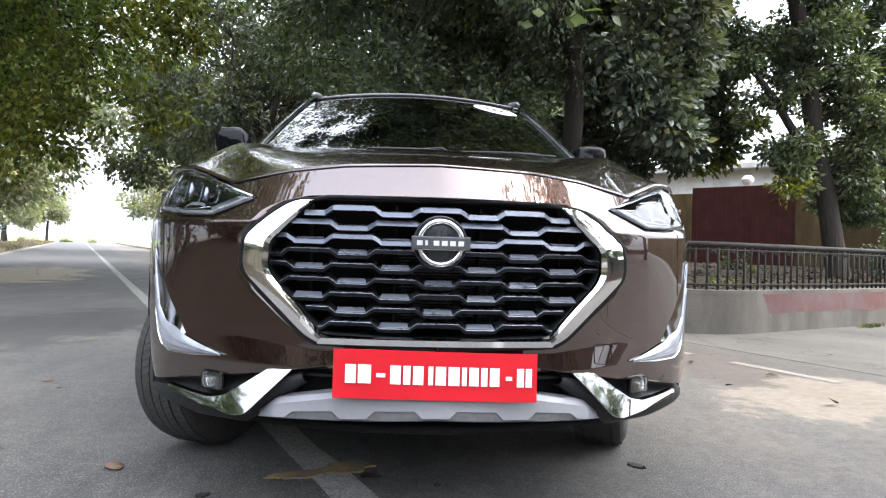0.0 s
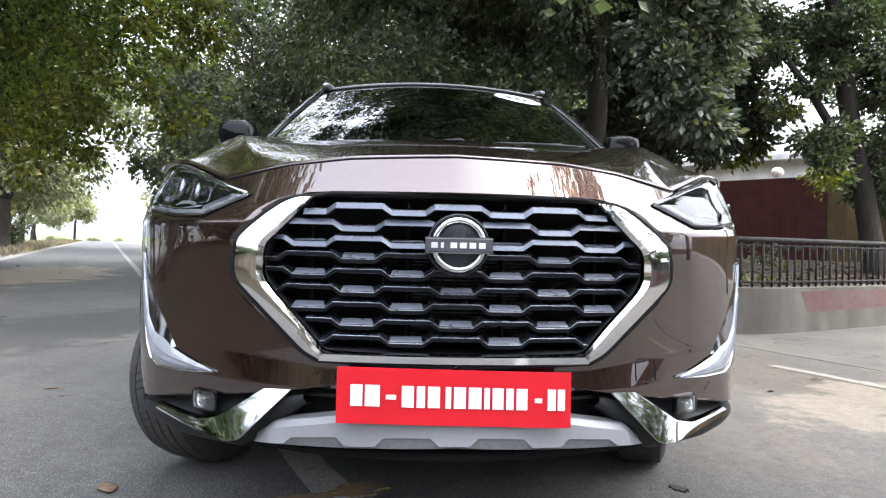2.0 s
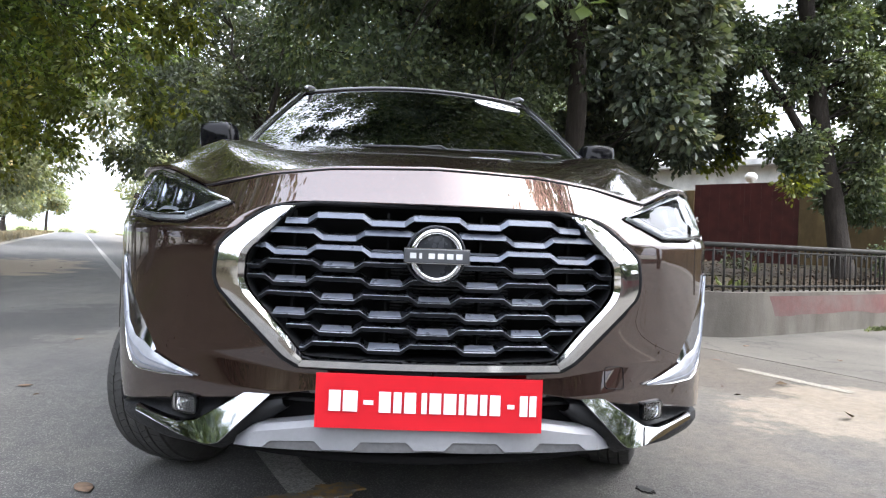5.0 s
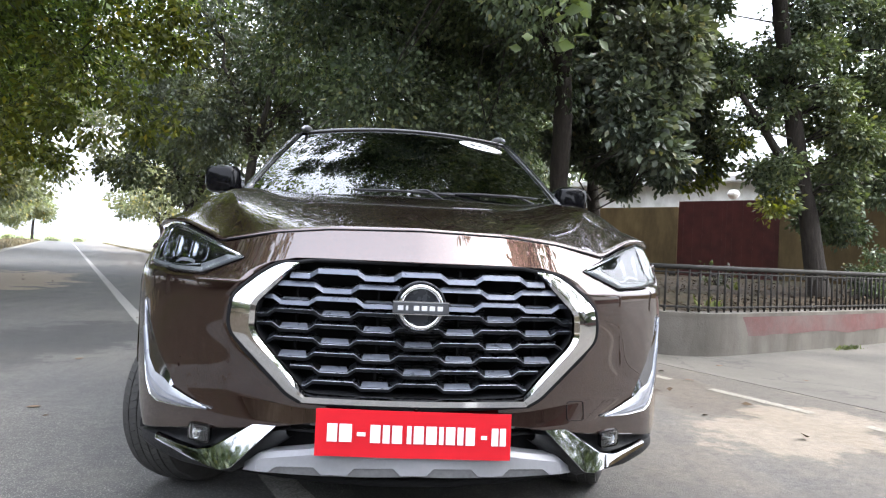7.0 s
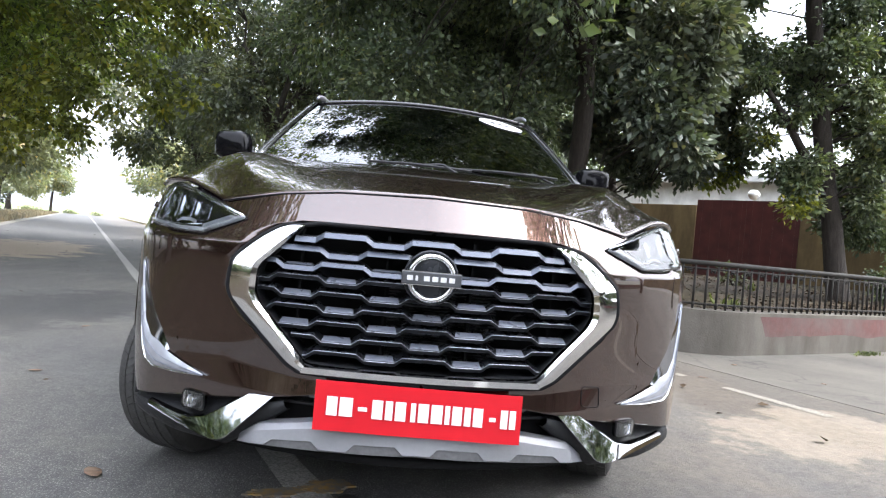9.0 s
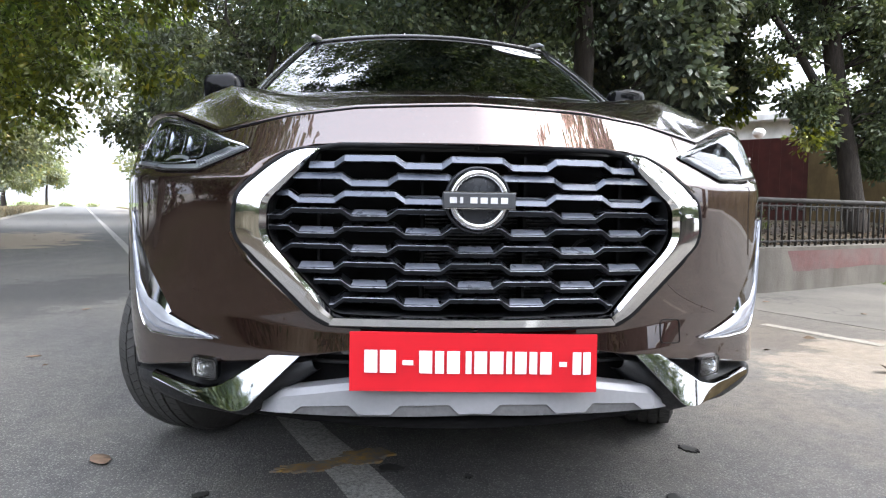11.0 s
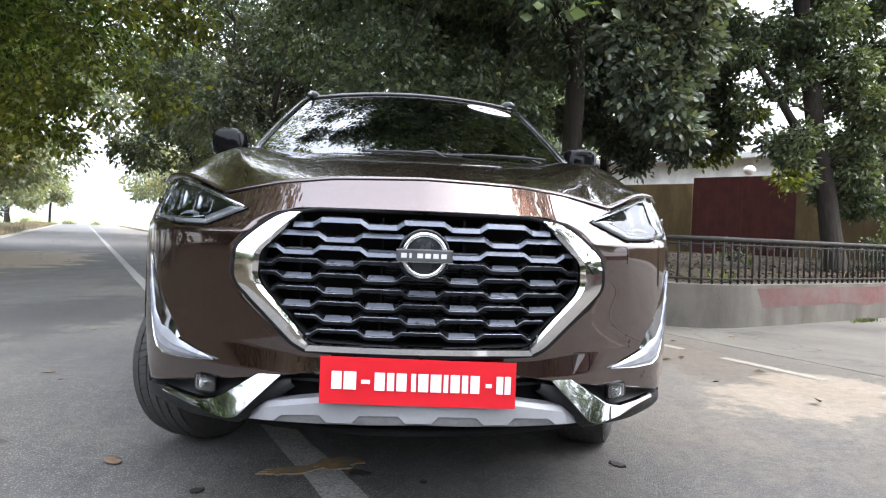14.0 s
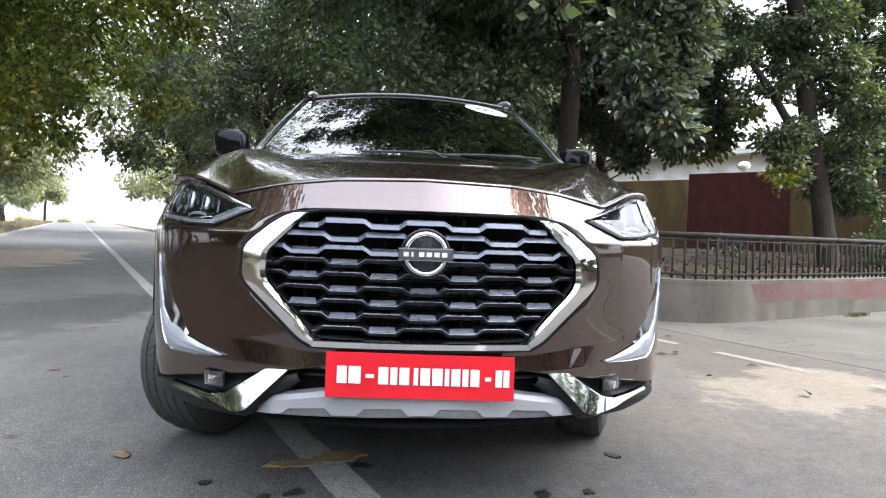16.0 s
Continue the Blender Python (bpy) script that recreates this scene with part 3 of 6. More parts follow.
def fence():
    top = thing("railing", WALL_FINE[80], "black wrought iron railing with scrolls on a low wall", "railing")
    line = offset_line(WALL_FINE, 0.12)
    line = [Vector(p) for p in along([p for p in line if (p - ROAD_AT).dot(ROAD_DIR) < 16], 420)]
    part("handrail", mesh_of("handrail", *tube([p + Vector((0, 0, RAIL_Z)) for p in line[::3]], 0.026, 8), M_IRON), top)
    part("upper_rail", mesh_of("upper_rail", *tube([p + Vector((0, 0, RAIL_Z - 0.055)) for p in line[::3]], 0.010, 6), M_IRON), top)
    part("lower_rail", mesh_of("lower_rail", *tube([p + Vector((0, 0, WALL_Z + 0.05)) for p in line[::3]], 0.012, 6), M_IRON), top)
    bar_v, bar_f = joined(tube([(0, 0, WALL_Z), (0, 0, RAIL_Z - 0.02)], 0.0115, 6),
                          ([(p[0], p[1], p[2] + WALL_Z + 0.045) for p in lathe([(0.0, -0.03), (0.016, -0.02), (0.02, 0), (0.014, 0.02), (0.0, 0.03)], 8)[0]], lathe([(0.0, -0.03), (0.016, -0.02), (0.02, 0), (0.014, 0.02), (0.0, 0.03)], 8)[1]))
    bar = mesh_of("baluster", bar_v, bar_f, M_IRON)
    curl = [(0.045 + 0.026 * (1 - 0.10 * k) * math.cos(k * 0.62), 0, RAIL_Z - 0.085 + 0.026 * (1 - 0.10 * k) * math.sin(k * 0.62)) for k in range(9)]
    scroll = mesh_of("scroll", *tube(curl, 0.0075, 5), M_IRON)
    total = sum((line[i + 1] - line[i]).length for i in range(len(line) - 1))
    count = int(total / 0.116)
    spots = along([tuple(p) for p in line], count)
    for i, p in enumerate(spots):
        q = spots[min(i + 1, count - 1)] if i < count - 1 else p
        o = spots[i - 1] if i else p
        turn = math.atan2(q[1] - o[1], q[0] - o[0])
        m = Matrix.Translation((p[0], p[1], 0)) @ Matrix.Rotation(turn, 4, "Z")
        b = new("baluster", bar)
        adopt(b, top)
        b.matrix_basis = m
        if i % 1 == 0:
            c = new("scroll", scroll)
            adopt(c, top)
            c.matrix_basis = m @ (Matrix.Diagonal((-1, 1, 1, 1)) if i % 2 else Matrix.Identity(4))


fence()

# compound wall with a maroon gate, and the white building behind it
GATE_A, GATE_B = Vector((8.55, 15.9, 0)), Vector((10.4, 13.95, 0))
GATE_DIR = (GATE_B - GATE_A).normalized()
GATE_N = Vector((-GATE_DIR.y, GATE_DIR.x, 0))


def gate_slab(a, b, z0, z1, d0, d1):
    """A slab along the gate's line from a to b metres past GATE_A."""
    v = [GATE_A + GATE_DIR * s + GATE_N * d + Vector((0, 0, z)) for z in (z0, z1) for d in (d0, d1) for s in (a, b)]
    return v, box(0, 1, 0, 1, 0, 1)[1]


GW = (GATE_B - GATE_A).length
structure("wall_compound_1", gate_slab(-16, 0.0, -0.1, 2.56, 0, 0.3), M_OCHRE, "stained ochre compound wall", "wall", bevel=0.02)
structure("wall_compound_2", gate_slab(GW, 24, -0.1, 2.56, 0, 0.3), M_OCHRE, "stained ochre compound wall", "wall", bevel=0.02)


def gate():
    top = thing("gate", GATE_A + GATE_DIR * GW / 2, "closed maroon sheet metal gate with ribs", "gate")
    for k in range(2):
        a = k * GW / 2
        part("gate_leaf", mesh_of("gate_leaf", *gate_slab(a, a + GW / 2 - (0.003 if k == 0 else 0), 0.4, 2.72, 0.05, 0.09), M_GATE, False), top)
        for j in range(5):
            s = a + GW / 2 * (j + 0.5) / 5
            part("rib", mesh_of("rib", *gate_slab(s - 0.02, s + 0.02, 0.42, 2.70, 0.043, 0.049), M_GATE, False), top)


gate()
for s in (-0.2, GW + 0.2):
    structure("gate_post_%d" % (1 if s < 0 else 2), gate_slab(s - 0.14, s + 0.14, -0.1, 2.555, -0.012, -0.004), M_OCHRE, "ochre rendered gate post", "gate post", bevel=0.02)


def globe_lamp():
    p = GATE_A + GATE_DIR * 1.05 + GATE_N * 1.6
    top = thing("globe_lamp", p, "white globe lamp on a post behind the gate", "lamp")
    part("post", mesh_of("post", *tube([p + Vector((0, 0, 0.3)), p + Vector((0, 0, 2.93))], 0.03, 8), M_WHITEWALL), top)
    part("globe", mesh_of("globe", *moved(lathe([(0.0, -0.16), (0.09, -0.13), (0.17, -0.03), (0.17, 0.05), (0.1, 0.13), (0.0, 0.15)], 20), Matrix.Translation(p + Vector((0, 0, 3.05)))), M_GLOBE), top)


globe_lamp()


def building():
    c = GATE_A + GATE_DIR * 2 + GATE_N * 9
    top = thing("white_building", c, "low whitewashed building behind the compound wall", "building")
    part("wall", mesh_of("wall", *gate_slab(-14, 9, 0, 4.2, 8, 14), M_WHITEWALL, False), top, bevel=0.03)
    part("roof", mesh_of("roof", *gate_slab(-14.4, 9.4, 4.2, 4.45, 7.5, 14.5), M_WHITEWALL, False), top, bevel=0.03)


building()


# ---- trees ----
def leaf_cloud(centres, radii, count, size, rng):
    """Corners of leaves that hang in small bunches scattered through the clumps."""
    centres, radii = np.array(centres), np.array(radii)
    w = radii ** 2
    per = 9
    bunches = count // per
    pick = rng.choice(len(centres), bunches, p=w / w.sum())
    d = rng.normal(size=(bunches, 3))
    d /= np.linalg.norm(d, axis=1)[:, None]
    rad = rng.random(bunches) ** 0.45
    heart = centres[pick] + d * (rad * radii[pick])[:, None] * np.array([1, 1, 0.8])
    heart = np.repeat(heart, per, 0)
    d = np.repeat(d, per, 0)
    count = bunches * per
    pos = heart + rng.normal(size=(count, 3)) * size * np.array([0.75, 0.75, 0.55])
    out = d * 0.7 + (pos - heart) / size * 0.6 + rng.normal(size=(count, 3)) * 0.35 + np.array([0, 0, -0.55])
    out /= np.linalg.norm(out, axis=1)[:, None]
    side = np.cross(out, rng.normal(size=(count, 3)))
    side /= np.linalg.norm(side, axis=1)[:, None] + 1e-9
    up = np.cross(side, out)
    ln = size * (0.6 + 0.8 * rng.random(count))[:, None]
    wd = ln * 0.31
    mid = pos + out * ln * 0.45
    return np.stack([pos, mid + side * wd + up * wd * 0.35, pos + out * ln, mid - side * wd + up * wd * 0.35], 1).reshape(-1, 3)


def leaf_mesh(name, verts, mat, corners=4):
    n = len(verts) // corners
    me = bpy.data.meshes.new(name)
    me.vertices.add(n * corners)
    me.vertices.foreach_set("co", verts.astype(np.float32).ravel())
    base = np.arange(n)[:, None] * corners
    halves = ((0, 2, 1), (0, 3, 2)) if corners == 4 else ((0, 3, 2, 1), (0, 5, 4, 3))
    k = len(halves[0])
    idx = np.concatenate([base + np.array(h) for h in halves], 1).reshape(-1)
    me.loops.add(n * 2 * k)
    me.loops.foreach_set("vertex_index", idx.astype(np.int32))
    me.polygons.add(n * 2)
    me.polygons.foreach_set("loop_start", np.arange(n * 2, dtype=np.int32) * k)
    me.materials.append(mat)
    me.update(calc_edges=True)
    me.validate()
    return me


def tree(base, height, trunk_r, crown, clumps, leaves, leaf_size, mat, label, seed, lean=(0, 0), fork=0.35, low=0.0, at=0.62, bright=(), extra=(), open_front=False, bright_size=0, bright_count=130, bright_mat=None, upright=False, boughs=()):
    """A tapered trunk, limbs to each clump, and a crown of leaves. crown: its radii (x, y, z) round the point two thirds up."""
    rng = np.random.default_rng(seed)
    base = Vector(base)
    top = thing("tree", base, label, "tree", "roadside trees")
    mid = base + Vector((lean[0], lean[1], height * at))
    centres, radii = [], []
    while len(centres) < clumps:
        d = rng.normal(size=3)
        d /= np.linalg.norm(d)
        q = d * (rng.random() ** 0.4)
        c = np.array(mid) + q * np.array(crown)
        if c[2] < base.z + low or (open_front and c[1] < base.y + 0.6 and c[2] < base.z + 9):
            continue
        centres.append(c)
        radii.append(min(crown) * (0.20 + 0.16 * rng.random()))
    for x, y, z, r in extra:
        centres.append(np.array((x, y, z)))
        radii.append(r)
    clumps += len(extra)
    for x, y, z, r in bright:
        centres.append(np.array((x, y, z)))
        radii.append(r)
    pieces = []
    knee = base + (Vector((0, 0, mid.z - base.z)) if upright else mid - base) * fork + Vector((rng.normal() * 0.12, rng.normal() * 0.12, 0))
    trunk = [base - Vector((0, 0, 0.2)), base + Vector((0, 0, 0.05))]
    girth = [trunk_r * 1.7, trunk_r * 1.35]
    bend = Vector((0, 0, 0))
    for k in range(1, 11):
        bend += Vector((rng.normal(), rng.normal(), 0)) * trunk_r * 0.16
        trunk.append(base.lerp(knee, k / 10) + bend * math.sin(math.pi * k / 10))
        girth.append(trunk_r * (1.12 - 0.27 * k / 10 + rng.normal() * 0.05))
    pieces.append(tube(trunk, 0, 12, radii=girth))
    limbs = 5
    ends = []
    for share, reach, thick in boughs:
        start = trunk[2 + round(share * 9)]
        turn = [start, start.lerp(Vector(reach), 0.3) - Vector((0, 0, 0.12)), start.lerp(Vector(reach), 0.65) + Vector((0.04, 0, -0.05)), Vector(reach)]
        pieces.append(tube(turn, 0, 8, radii=[thick * 1.2, thick, thick * 0.85, thick * 0.5]))
    for k in range(limbs):
        a = 2 * math.pi * (k + rng.random() * 0.6) / limbs
        e = mid + Vector((math.cos(a) * crown[0] * 0.42, math.sin(a) * crown[1] * 0.42, crown[2] * (0.1 + 0.35 * rng.random())))
        m1 = knee.lerp(e, 0.4) + Vector((rng.normal() * 0.25, rng.normal() * 0.25, -0.15))
        m2 = knee.lerp(e, 0.75) + Vector((rng.normal() * 0.25, rng.normal() * 0.25, 0.1))
        pieces.append(tube([knee - Vector((0, 0, 0.05)), m1, m2, e], 0, 8, radii=[trunk_r * 0.86, trunk_r * 0.5, trunk_r * 0.3, trunk_r * 0.16]))
        ends += [m1, m2, e]
    stem = [trunk[1].lerp(knee, t) for t in np.linspace(0.25, 1, 12)]
    for k, c in enumerate(centres):
        c = Vector(c)
        roots = ends if k < clumps - len(extra) else stem if k < clumps else [Vector(p) for p in centres[:clumps]]
        o = min(roots, key=lambda p: (p - c).length + (3 if p.z > c.z + 0.1 else 0))
        w = min(0.2, 0.12 * (c - o).length)
        r0 = trunk_r * 0.16 if k < clumps else 0.008
        j1, j2 = [o.lerp(c, t) + Vector((rng.normal() * w, rng.normal() * w, 0.12)) for t in (0.35, 0.7)]
        pieces.append(tube([o, j1, j2, c], 0, 5, radii=[r0, r0 * 0.75, r0 * 0.5, r0 * 0.2]))
    part("trunk", mesh_of("trunk", *joined(*pieces), M_BARK), top)
    held = clumps - len(extra)
    cloud = leaf_cloud(centres[:held], radii[:held], leaves, leaf_size, rng)
    if extra:
        cloud = np.concatenate([cloud, leaf_cloud(centres[held:clumps], radii[held:clumps], 1150 * len(extra), leaf_size, rng)])
    part("crown", leaf_mesh("crown", cloud, mat), top)
    # clumps with painted sunlight; tree 1 hangs pale broad leaves here instead
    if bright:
        part("bright_leaf_clumps", leaf_mesh("bright_leaf_clumps", leaf_cloud(centres[clumps:], radii[clumps:], bright_count * len(bright), bright_size or leaf_size, rng), bright_mat or M_LEAF_LIT), top, "paler green leaf clumps, mostly coloured as sunlit")
    return top


# distant crowns carry their haze in the leaf colour
DARK, SUNNY, HAZY = "leafy roadside tree with dense dark green foliage", "roadside tree with foliage tinted yellow green as if sunlit", "distant roadside tree with leaves painted grey green for haze"
tree((2.98, 9.0, 0.35), 15.0, 0.17, (3.7, 4.6, 6.6), 120, 190000, 0.096, M_LEAF, DARK, 1, (-1.5, -0.1), low=1.9, fork=0.45, at=0.56, upright=True,
     bright=((1.61, 4.6, 3.38, 0.26), (1.48, 4.6, 3.10, 0.16), (1.75, 4.7, 3.60, 0.3)), bright_size=0.17, bright_count=20, bright_mat=M_LEAF_PALE,
     extra=((-2.5, 7.3, 9.0, 0.42), (-1.7, 6.9, 9.1, 0.4), (-1.0, 6.7, 8.9, 0.5), (-0.3, 6.6, 9.0, 0.5), (0.3, 6.9, 9.1, 0.5), (-0.6, 7.5, 9.0, 0.5), (0.3, 7.8, 9.0, 0.55), (-0.4, 8.5, 9.0, 0.45), (-2.2, 8.3, 9.0, 0.3), (0.9, 7.0, 9.0, 0.5), (1.5, 7.4, 9.0, 0.4)))
tree((7.30, 8.2, 0.4), 13.0, 0.135, (2.6, 2.6, 2.6), 46, 36000, 0.082, M_LEAF, DARK, 2, (-1.35, 0.2), low=4.9, fork=0.92, at=0.56,
     boughs=((0.22, (5.5, 8.1, 3.95), 0.07), (0.12, (8.6, 8.4, 3.2), 0.05)),
     extra=[(x, 8.2 + d, z, r) for x, d, z, r in ((7.73, 0.4, 3.96, 0.5), (8.24, 0, 4.18, 0.5), (7.96, 0.3, 3.3, 0.5), (8.38, 0, 3.03, 0.5), (7.62, -0.4, 3.08, 0.35), (7.85, 0.6, 2.52, 0.4), (8.4, 0, 2.35, 0.4), (7.4, 0.5, 3.45, 0.35), (7.3, 0.6, 4.02, 0.3), (6.75, 0.6, 4.84, 0.35), (7.07, 0.3, 5.26, 0.5), (6.51, 0, 3.69, 0.3), (6.22, 0, 3.39, 0.24), (5.99, 0, 4.23, 0.2), (6.75, 0.3, 2.66, 0.35), (6.45, 0, 2.36, 0.25), (8.11, 0, 5.14, 0.5), (8.86, 0, 4.61, 0.6), (8.89, 0, 3.64, 0.6), (9.1, 0, 2.67, 0.5), (5.4, 0.2, 4.55, 0.28), (5.55, 0, 3.95, 0.26), (5.75, 0.1, 4.4, 0.22), (6.2, 0.2, 3.9, 0.26), (5.2, 0, 5.15, 0.3), (5.8, 0.1, 3.4, 0.2), (6.15, 0.1, 2.55, 0.25), (6.55, 0.3, 4.25, 0.3), (7.6, 0.3, 4.7, 0.4), (8.5, 0.2, 5.8, 0.5), (7.7, 0.3, 5.8, 0.5), (6.5, -0.2, 2.6, 0.26), (6.3, -0.2, 2.2, 0.22), (6.5, -0.1, 2.0, 0.22), (7.25, -0.3, 3.8, 0.34), (7.4, -0.3, 3.2, 0.32), (7.5, -0.2, 2.6, 0.34), (6.6, -0.3, 4.3, 0.36), (6.9, -0.3, 4.5, 0.36), (7.5, -0.2, 2.1, 0.3), (6.3, 0, 4.3, 0.26), (5.85, 0.2, 3.0, 0.2), (7.8, 0.8, 1.8, 0.4), (8.4, 0.9, 1.7, 0.4))],
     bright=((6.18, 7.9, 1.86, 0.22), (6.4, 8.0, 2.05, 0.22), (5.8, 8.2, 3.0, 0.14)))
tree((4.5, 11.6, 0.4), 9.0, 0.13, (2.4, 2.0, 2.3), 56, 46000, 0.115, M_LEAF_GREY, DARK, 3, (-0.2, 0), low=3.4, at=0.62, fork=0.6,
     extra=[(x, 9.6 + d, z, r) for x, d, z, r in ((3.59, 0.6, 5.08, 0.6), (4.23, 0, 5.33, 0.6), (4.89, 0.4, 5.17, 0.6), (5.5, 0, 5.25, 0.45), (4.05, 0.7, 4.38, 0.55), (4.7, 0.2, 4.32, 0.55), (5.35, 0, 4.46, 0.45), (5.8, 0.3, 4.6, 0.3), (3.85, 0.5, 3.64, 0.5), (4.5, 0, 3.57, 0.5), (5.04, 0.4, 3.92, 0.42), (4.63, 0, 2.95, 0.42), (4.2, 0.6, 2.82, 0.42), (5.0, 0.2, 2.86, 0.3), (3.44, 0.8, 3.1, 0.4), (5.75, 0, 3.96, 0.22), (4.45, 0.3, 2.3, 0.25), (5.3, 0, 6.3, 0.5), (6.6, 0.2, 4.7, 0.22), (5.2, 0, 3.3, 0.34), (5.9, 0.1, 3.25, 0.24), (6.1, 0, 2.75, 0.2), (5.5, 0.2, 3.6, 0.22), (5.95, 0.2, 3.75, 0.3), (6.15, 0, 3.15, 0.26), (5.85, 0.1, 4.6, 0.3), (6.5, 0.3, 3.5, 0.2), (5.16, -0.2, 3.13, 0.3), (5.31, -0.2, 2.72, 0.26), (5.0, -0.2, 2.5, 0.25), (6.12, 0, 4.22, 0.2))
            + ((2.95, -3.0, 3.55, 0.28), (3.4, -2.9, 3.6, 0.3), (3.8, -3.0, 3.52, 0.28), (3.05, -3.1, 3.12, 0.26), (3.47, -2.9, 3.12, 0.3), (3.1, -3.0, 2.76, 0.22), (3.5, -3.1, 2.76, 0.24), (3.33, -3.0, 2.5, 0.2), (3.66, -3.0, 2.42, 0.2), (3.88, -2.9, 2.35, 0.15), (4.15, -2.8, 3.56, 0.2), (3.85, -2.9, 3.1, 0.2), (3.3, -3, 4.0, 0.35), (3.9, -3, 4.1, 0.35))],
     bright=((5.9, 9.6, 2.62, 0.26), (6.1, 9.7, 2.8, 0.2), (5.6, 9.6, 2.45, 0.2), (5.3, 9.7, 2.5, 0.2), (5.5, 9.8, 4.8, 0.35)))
tree((1.2, 14.4, 0.4), 12.5, 0.22, (5.2, 5.0, 5.2), 90, 110000, 0.12, M_LEAF, DARK, 4, low=2.2)
tree(on_road(23, 4.9), 13.0, 0.20, (5.4, 5.2, 5.8), 70, 52000, 0.17, M_LEAF_HAZE, HAZY, 5, (0.2, 2.6), low=2.2, fork=0.58, open_front=True)
tree(on_road(17, 11), 13.0, 0.22, (5.0, 5.0, 5.5), 56, 26000, 0.24, M_LEAF, DARK, 6, low=1.5)
tree(on_road(38, 5.6), 12.0, 0.22, (5.4, 5.4, 5.0), 46, 20000, 0.28, M_LEAF_HAZE, HAZY, 7, low=2.0)
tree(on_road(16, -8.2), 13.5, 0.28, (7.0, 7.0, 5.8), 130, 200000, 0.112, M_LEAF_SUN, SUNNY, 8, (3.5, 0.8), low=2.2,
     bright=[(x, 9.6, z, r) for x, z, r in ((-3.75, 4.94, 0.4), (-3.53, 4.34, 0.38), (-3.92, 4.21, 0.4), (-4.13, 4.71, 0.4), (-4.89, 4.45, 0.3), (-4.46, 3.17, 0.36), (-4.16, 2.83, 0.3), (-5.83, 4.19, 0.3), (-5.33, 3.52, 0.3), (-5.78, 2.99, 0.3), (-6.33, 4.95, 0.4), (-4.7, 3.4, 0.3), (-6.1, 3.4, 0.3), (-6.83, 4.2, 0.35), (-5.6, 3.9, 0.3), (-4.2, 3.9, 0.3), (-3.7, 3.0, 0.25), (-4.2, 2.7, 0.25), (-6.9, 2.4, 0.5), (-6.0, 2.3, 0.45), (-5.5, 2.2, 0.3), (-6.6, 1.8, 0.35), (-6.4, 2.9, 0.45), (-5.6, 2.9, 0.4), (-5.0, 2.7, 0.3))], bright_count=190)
tree(on_road(36, -5.2), 12.0, 0.27, (6.6, 6.6, 5.0), 80, 46000, 0.24, M_LEAF_FAR, HAZY, 9, low=2.6)
tree(on_road(56, -6.5), 10.0, 0.22, (5.0, 5.0, 4.0), 40, 14000, 0.30, M_LEAF_FAR, HAZY, 10, low=2.0)
tree(on_road(58, 6.5), 10.0, 0.22, (5.0, 5.0, 4.0), 40, 14000, 0.30, M_LEAF_FAR, HAZY, 11, low=2.0)
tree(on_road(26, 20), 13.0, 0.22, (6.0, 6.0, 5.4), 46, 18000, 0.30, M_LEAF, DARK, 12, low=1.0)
tree(on_road(78, -7.5), 9.0, 0.2, (4.5, 4.5, 3.6), 30, 9000, 0.34, M_LEAF_FAR, HAZY, 14, low=2.0)
tree(on_road(8, -7.5), 14.0, 0.28, (5.6, 5.6, 5.0), 120, 165000, 0.100, M_LEAF_SUN, SUNNY, 15, (2.2, 1.5), low=3.4)
# two unseen low trees, added to block sky left of the car
tree(on_road(0, -14), 5.0, 0.26, (5.0, 5.0, 2.4), 60, 20000, 0.28, M_LEAF, DARK, 16, low=1.2)
tree(on_road(-10, -15), 5.0, 0.26, (5.0, 5.0, 2.4), 60, 18000, 0.28, M_LEAF, DARK, 17, low=1.2)
tree((11.6, 10.8, 0.4), 9.0, 0.15, (2.6, 2.4, 3.2), 40, 14000, 0.10, M_LEAF, DARK, 27, low=1.2, at=0.48)
# unseen row added on the left to darken what the car mirrors
for k, (x, y, h) in enumerate(((-15.5, 1.0, 8.0), (-17.0, 5.5, 8.0), (-16.0, -5.5, 4.6), (-19.0, 11.0, 8.0))):
    tree((x, y, 0), h, 0.2, (3.6, 3.6, 3.6), 50, 16000, 0.2, M_LEAF, DARK, 95 + k, low=0.3, at=0.5)
# added out of view beside and behind the viewer: trees that shade the car and show in its reflections
tree((9.7, -0.6, 0), 12.9, 0.10, (2.9, 2.3, 1.2), 26, 5200, 0.17, M_LEAF, DARK, 24, (-4.2, -0.5), low=5.0, fork=0.6)
tree((10.3, 4.2, 0), 13.5, 0.22, (4.6, 1.1, 1.3), 40, 25000, 0.17, M_LEAF, DARK, 26, (-5.3, -1.0), low=5.0, fork=0.6)
tree((-9.8, 1.4, 0), 13.0, 0.28, (4.8, 4.4, 4.4), 76, 30000, 0.17, M_LEAF, DARK, 29, (-0.6, 0.6), low=4.4)
tree((8.5, -6.5, 0), 11.0, 0.22, (4.3, 5.2, 1.6), 64, 12000, 0.17, M_LEAF, DARK, 28, (-1.4, -0.6), low=5.0, fork=0.6, at=0.65)
tree((10.5, -3.4, 0), 6.0, 0.12, (1.9, 2.2, 1.9), 34, 3600, 0.16, M_LEAF, DARK, 30, low=1.4, at=0.56)
tree((-9.0, -17.0, 0), 6.5, 0.2, (4.0, 4.0, 2.8), 34, 12000, 0.28, M_LEAF, DARK, 21, low=1.8)
tree((6.0, -19.0, 0), 7.0, 0.2, (4.2, 4.2, 2.6), 34, 9000, 0.28, M_LEAF, DARK, 22, low=1.8)
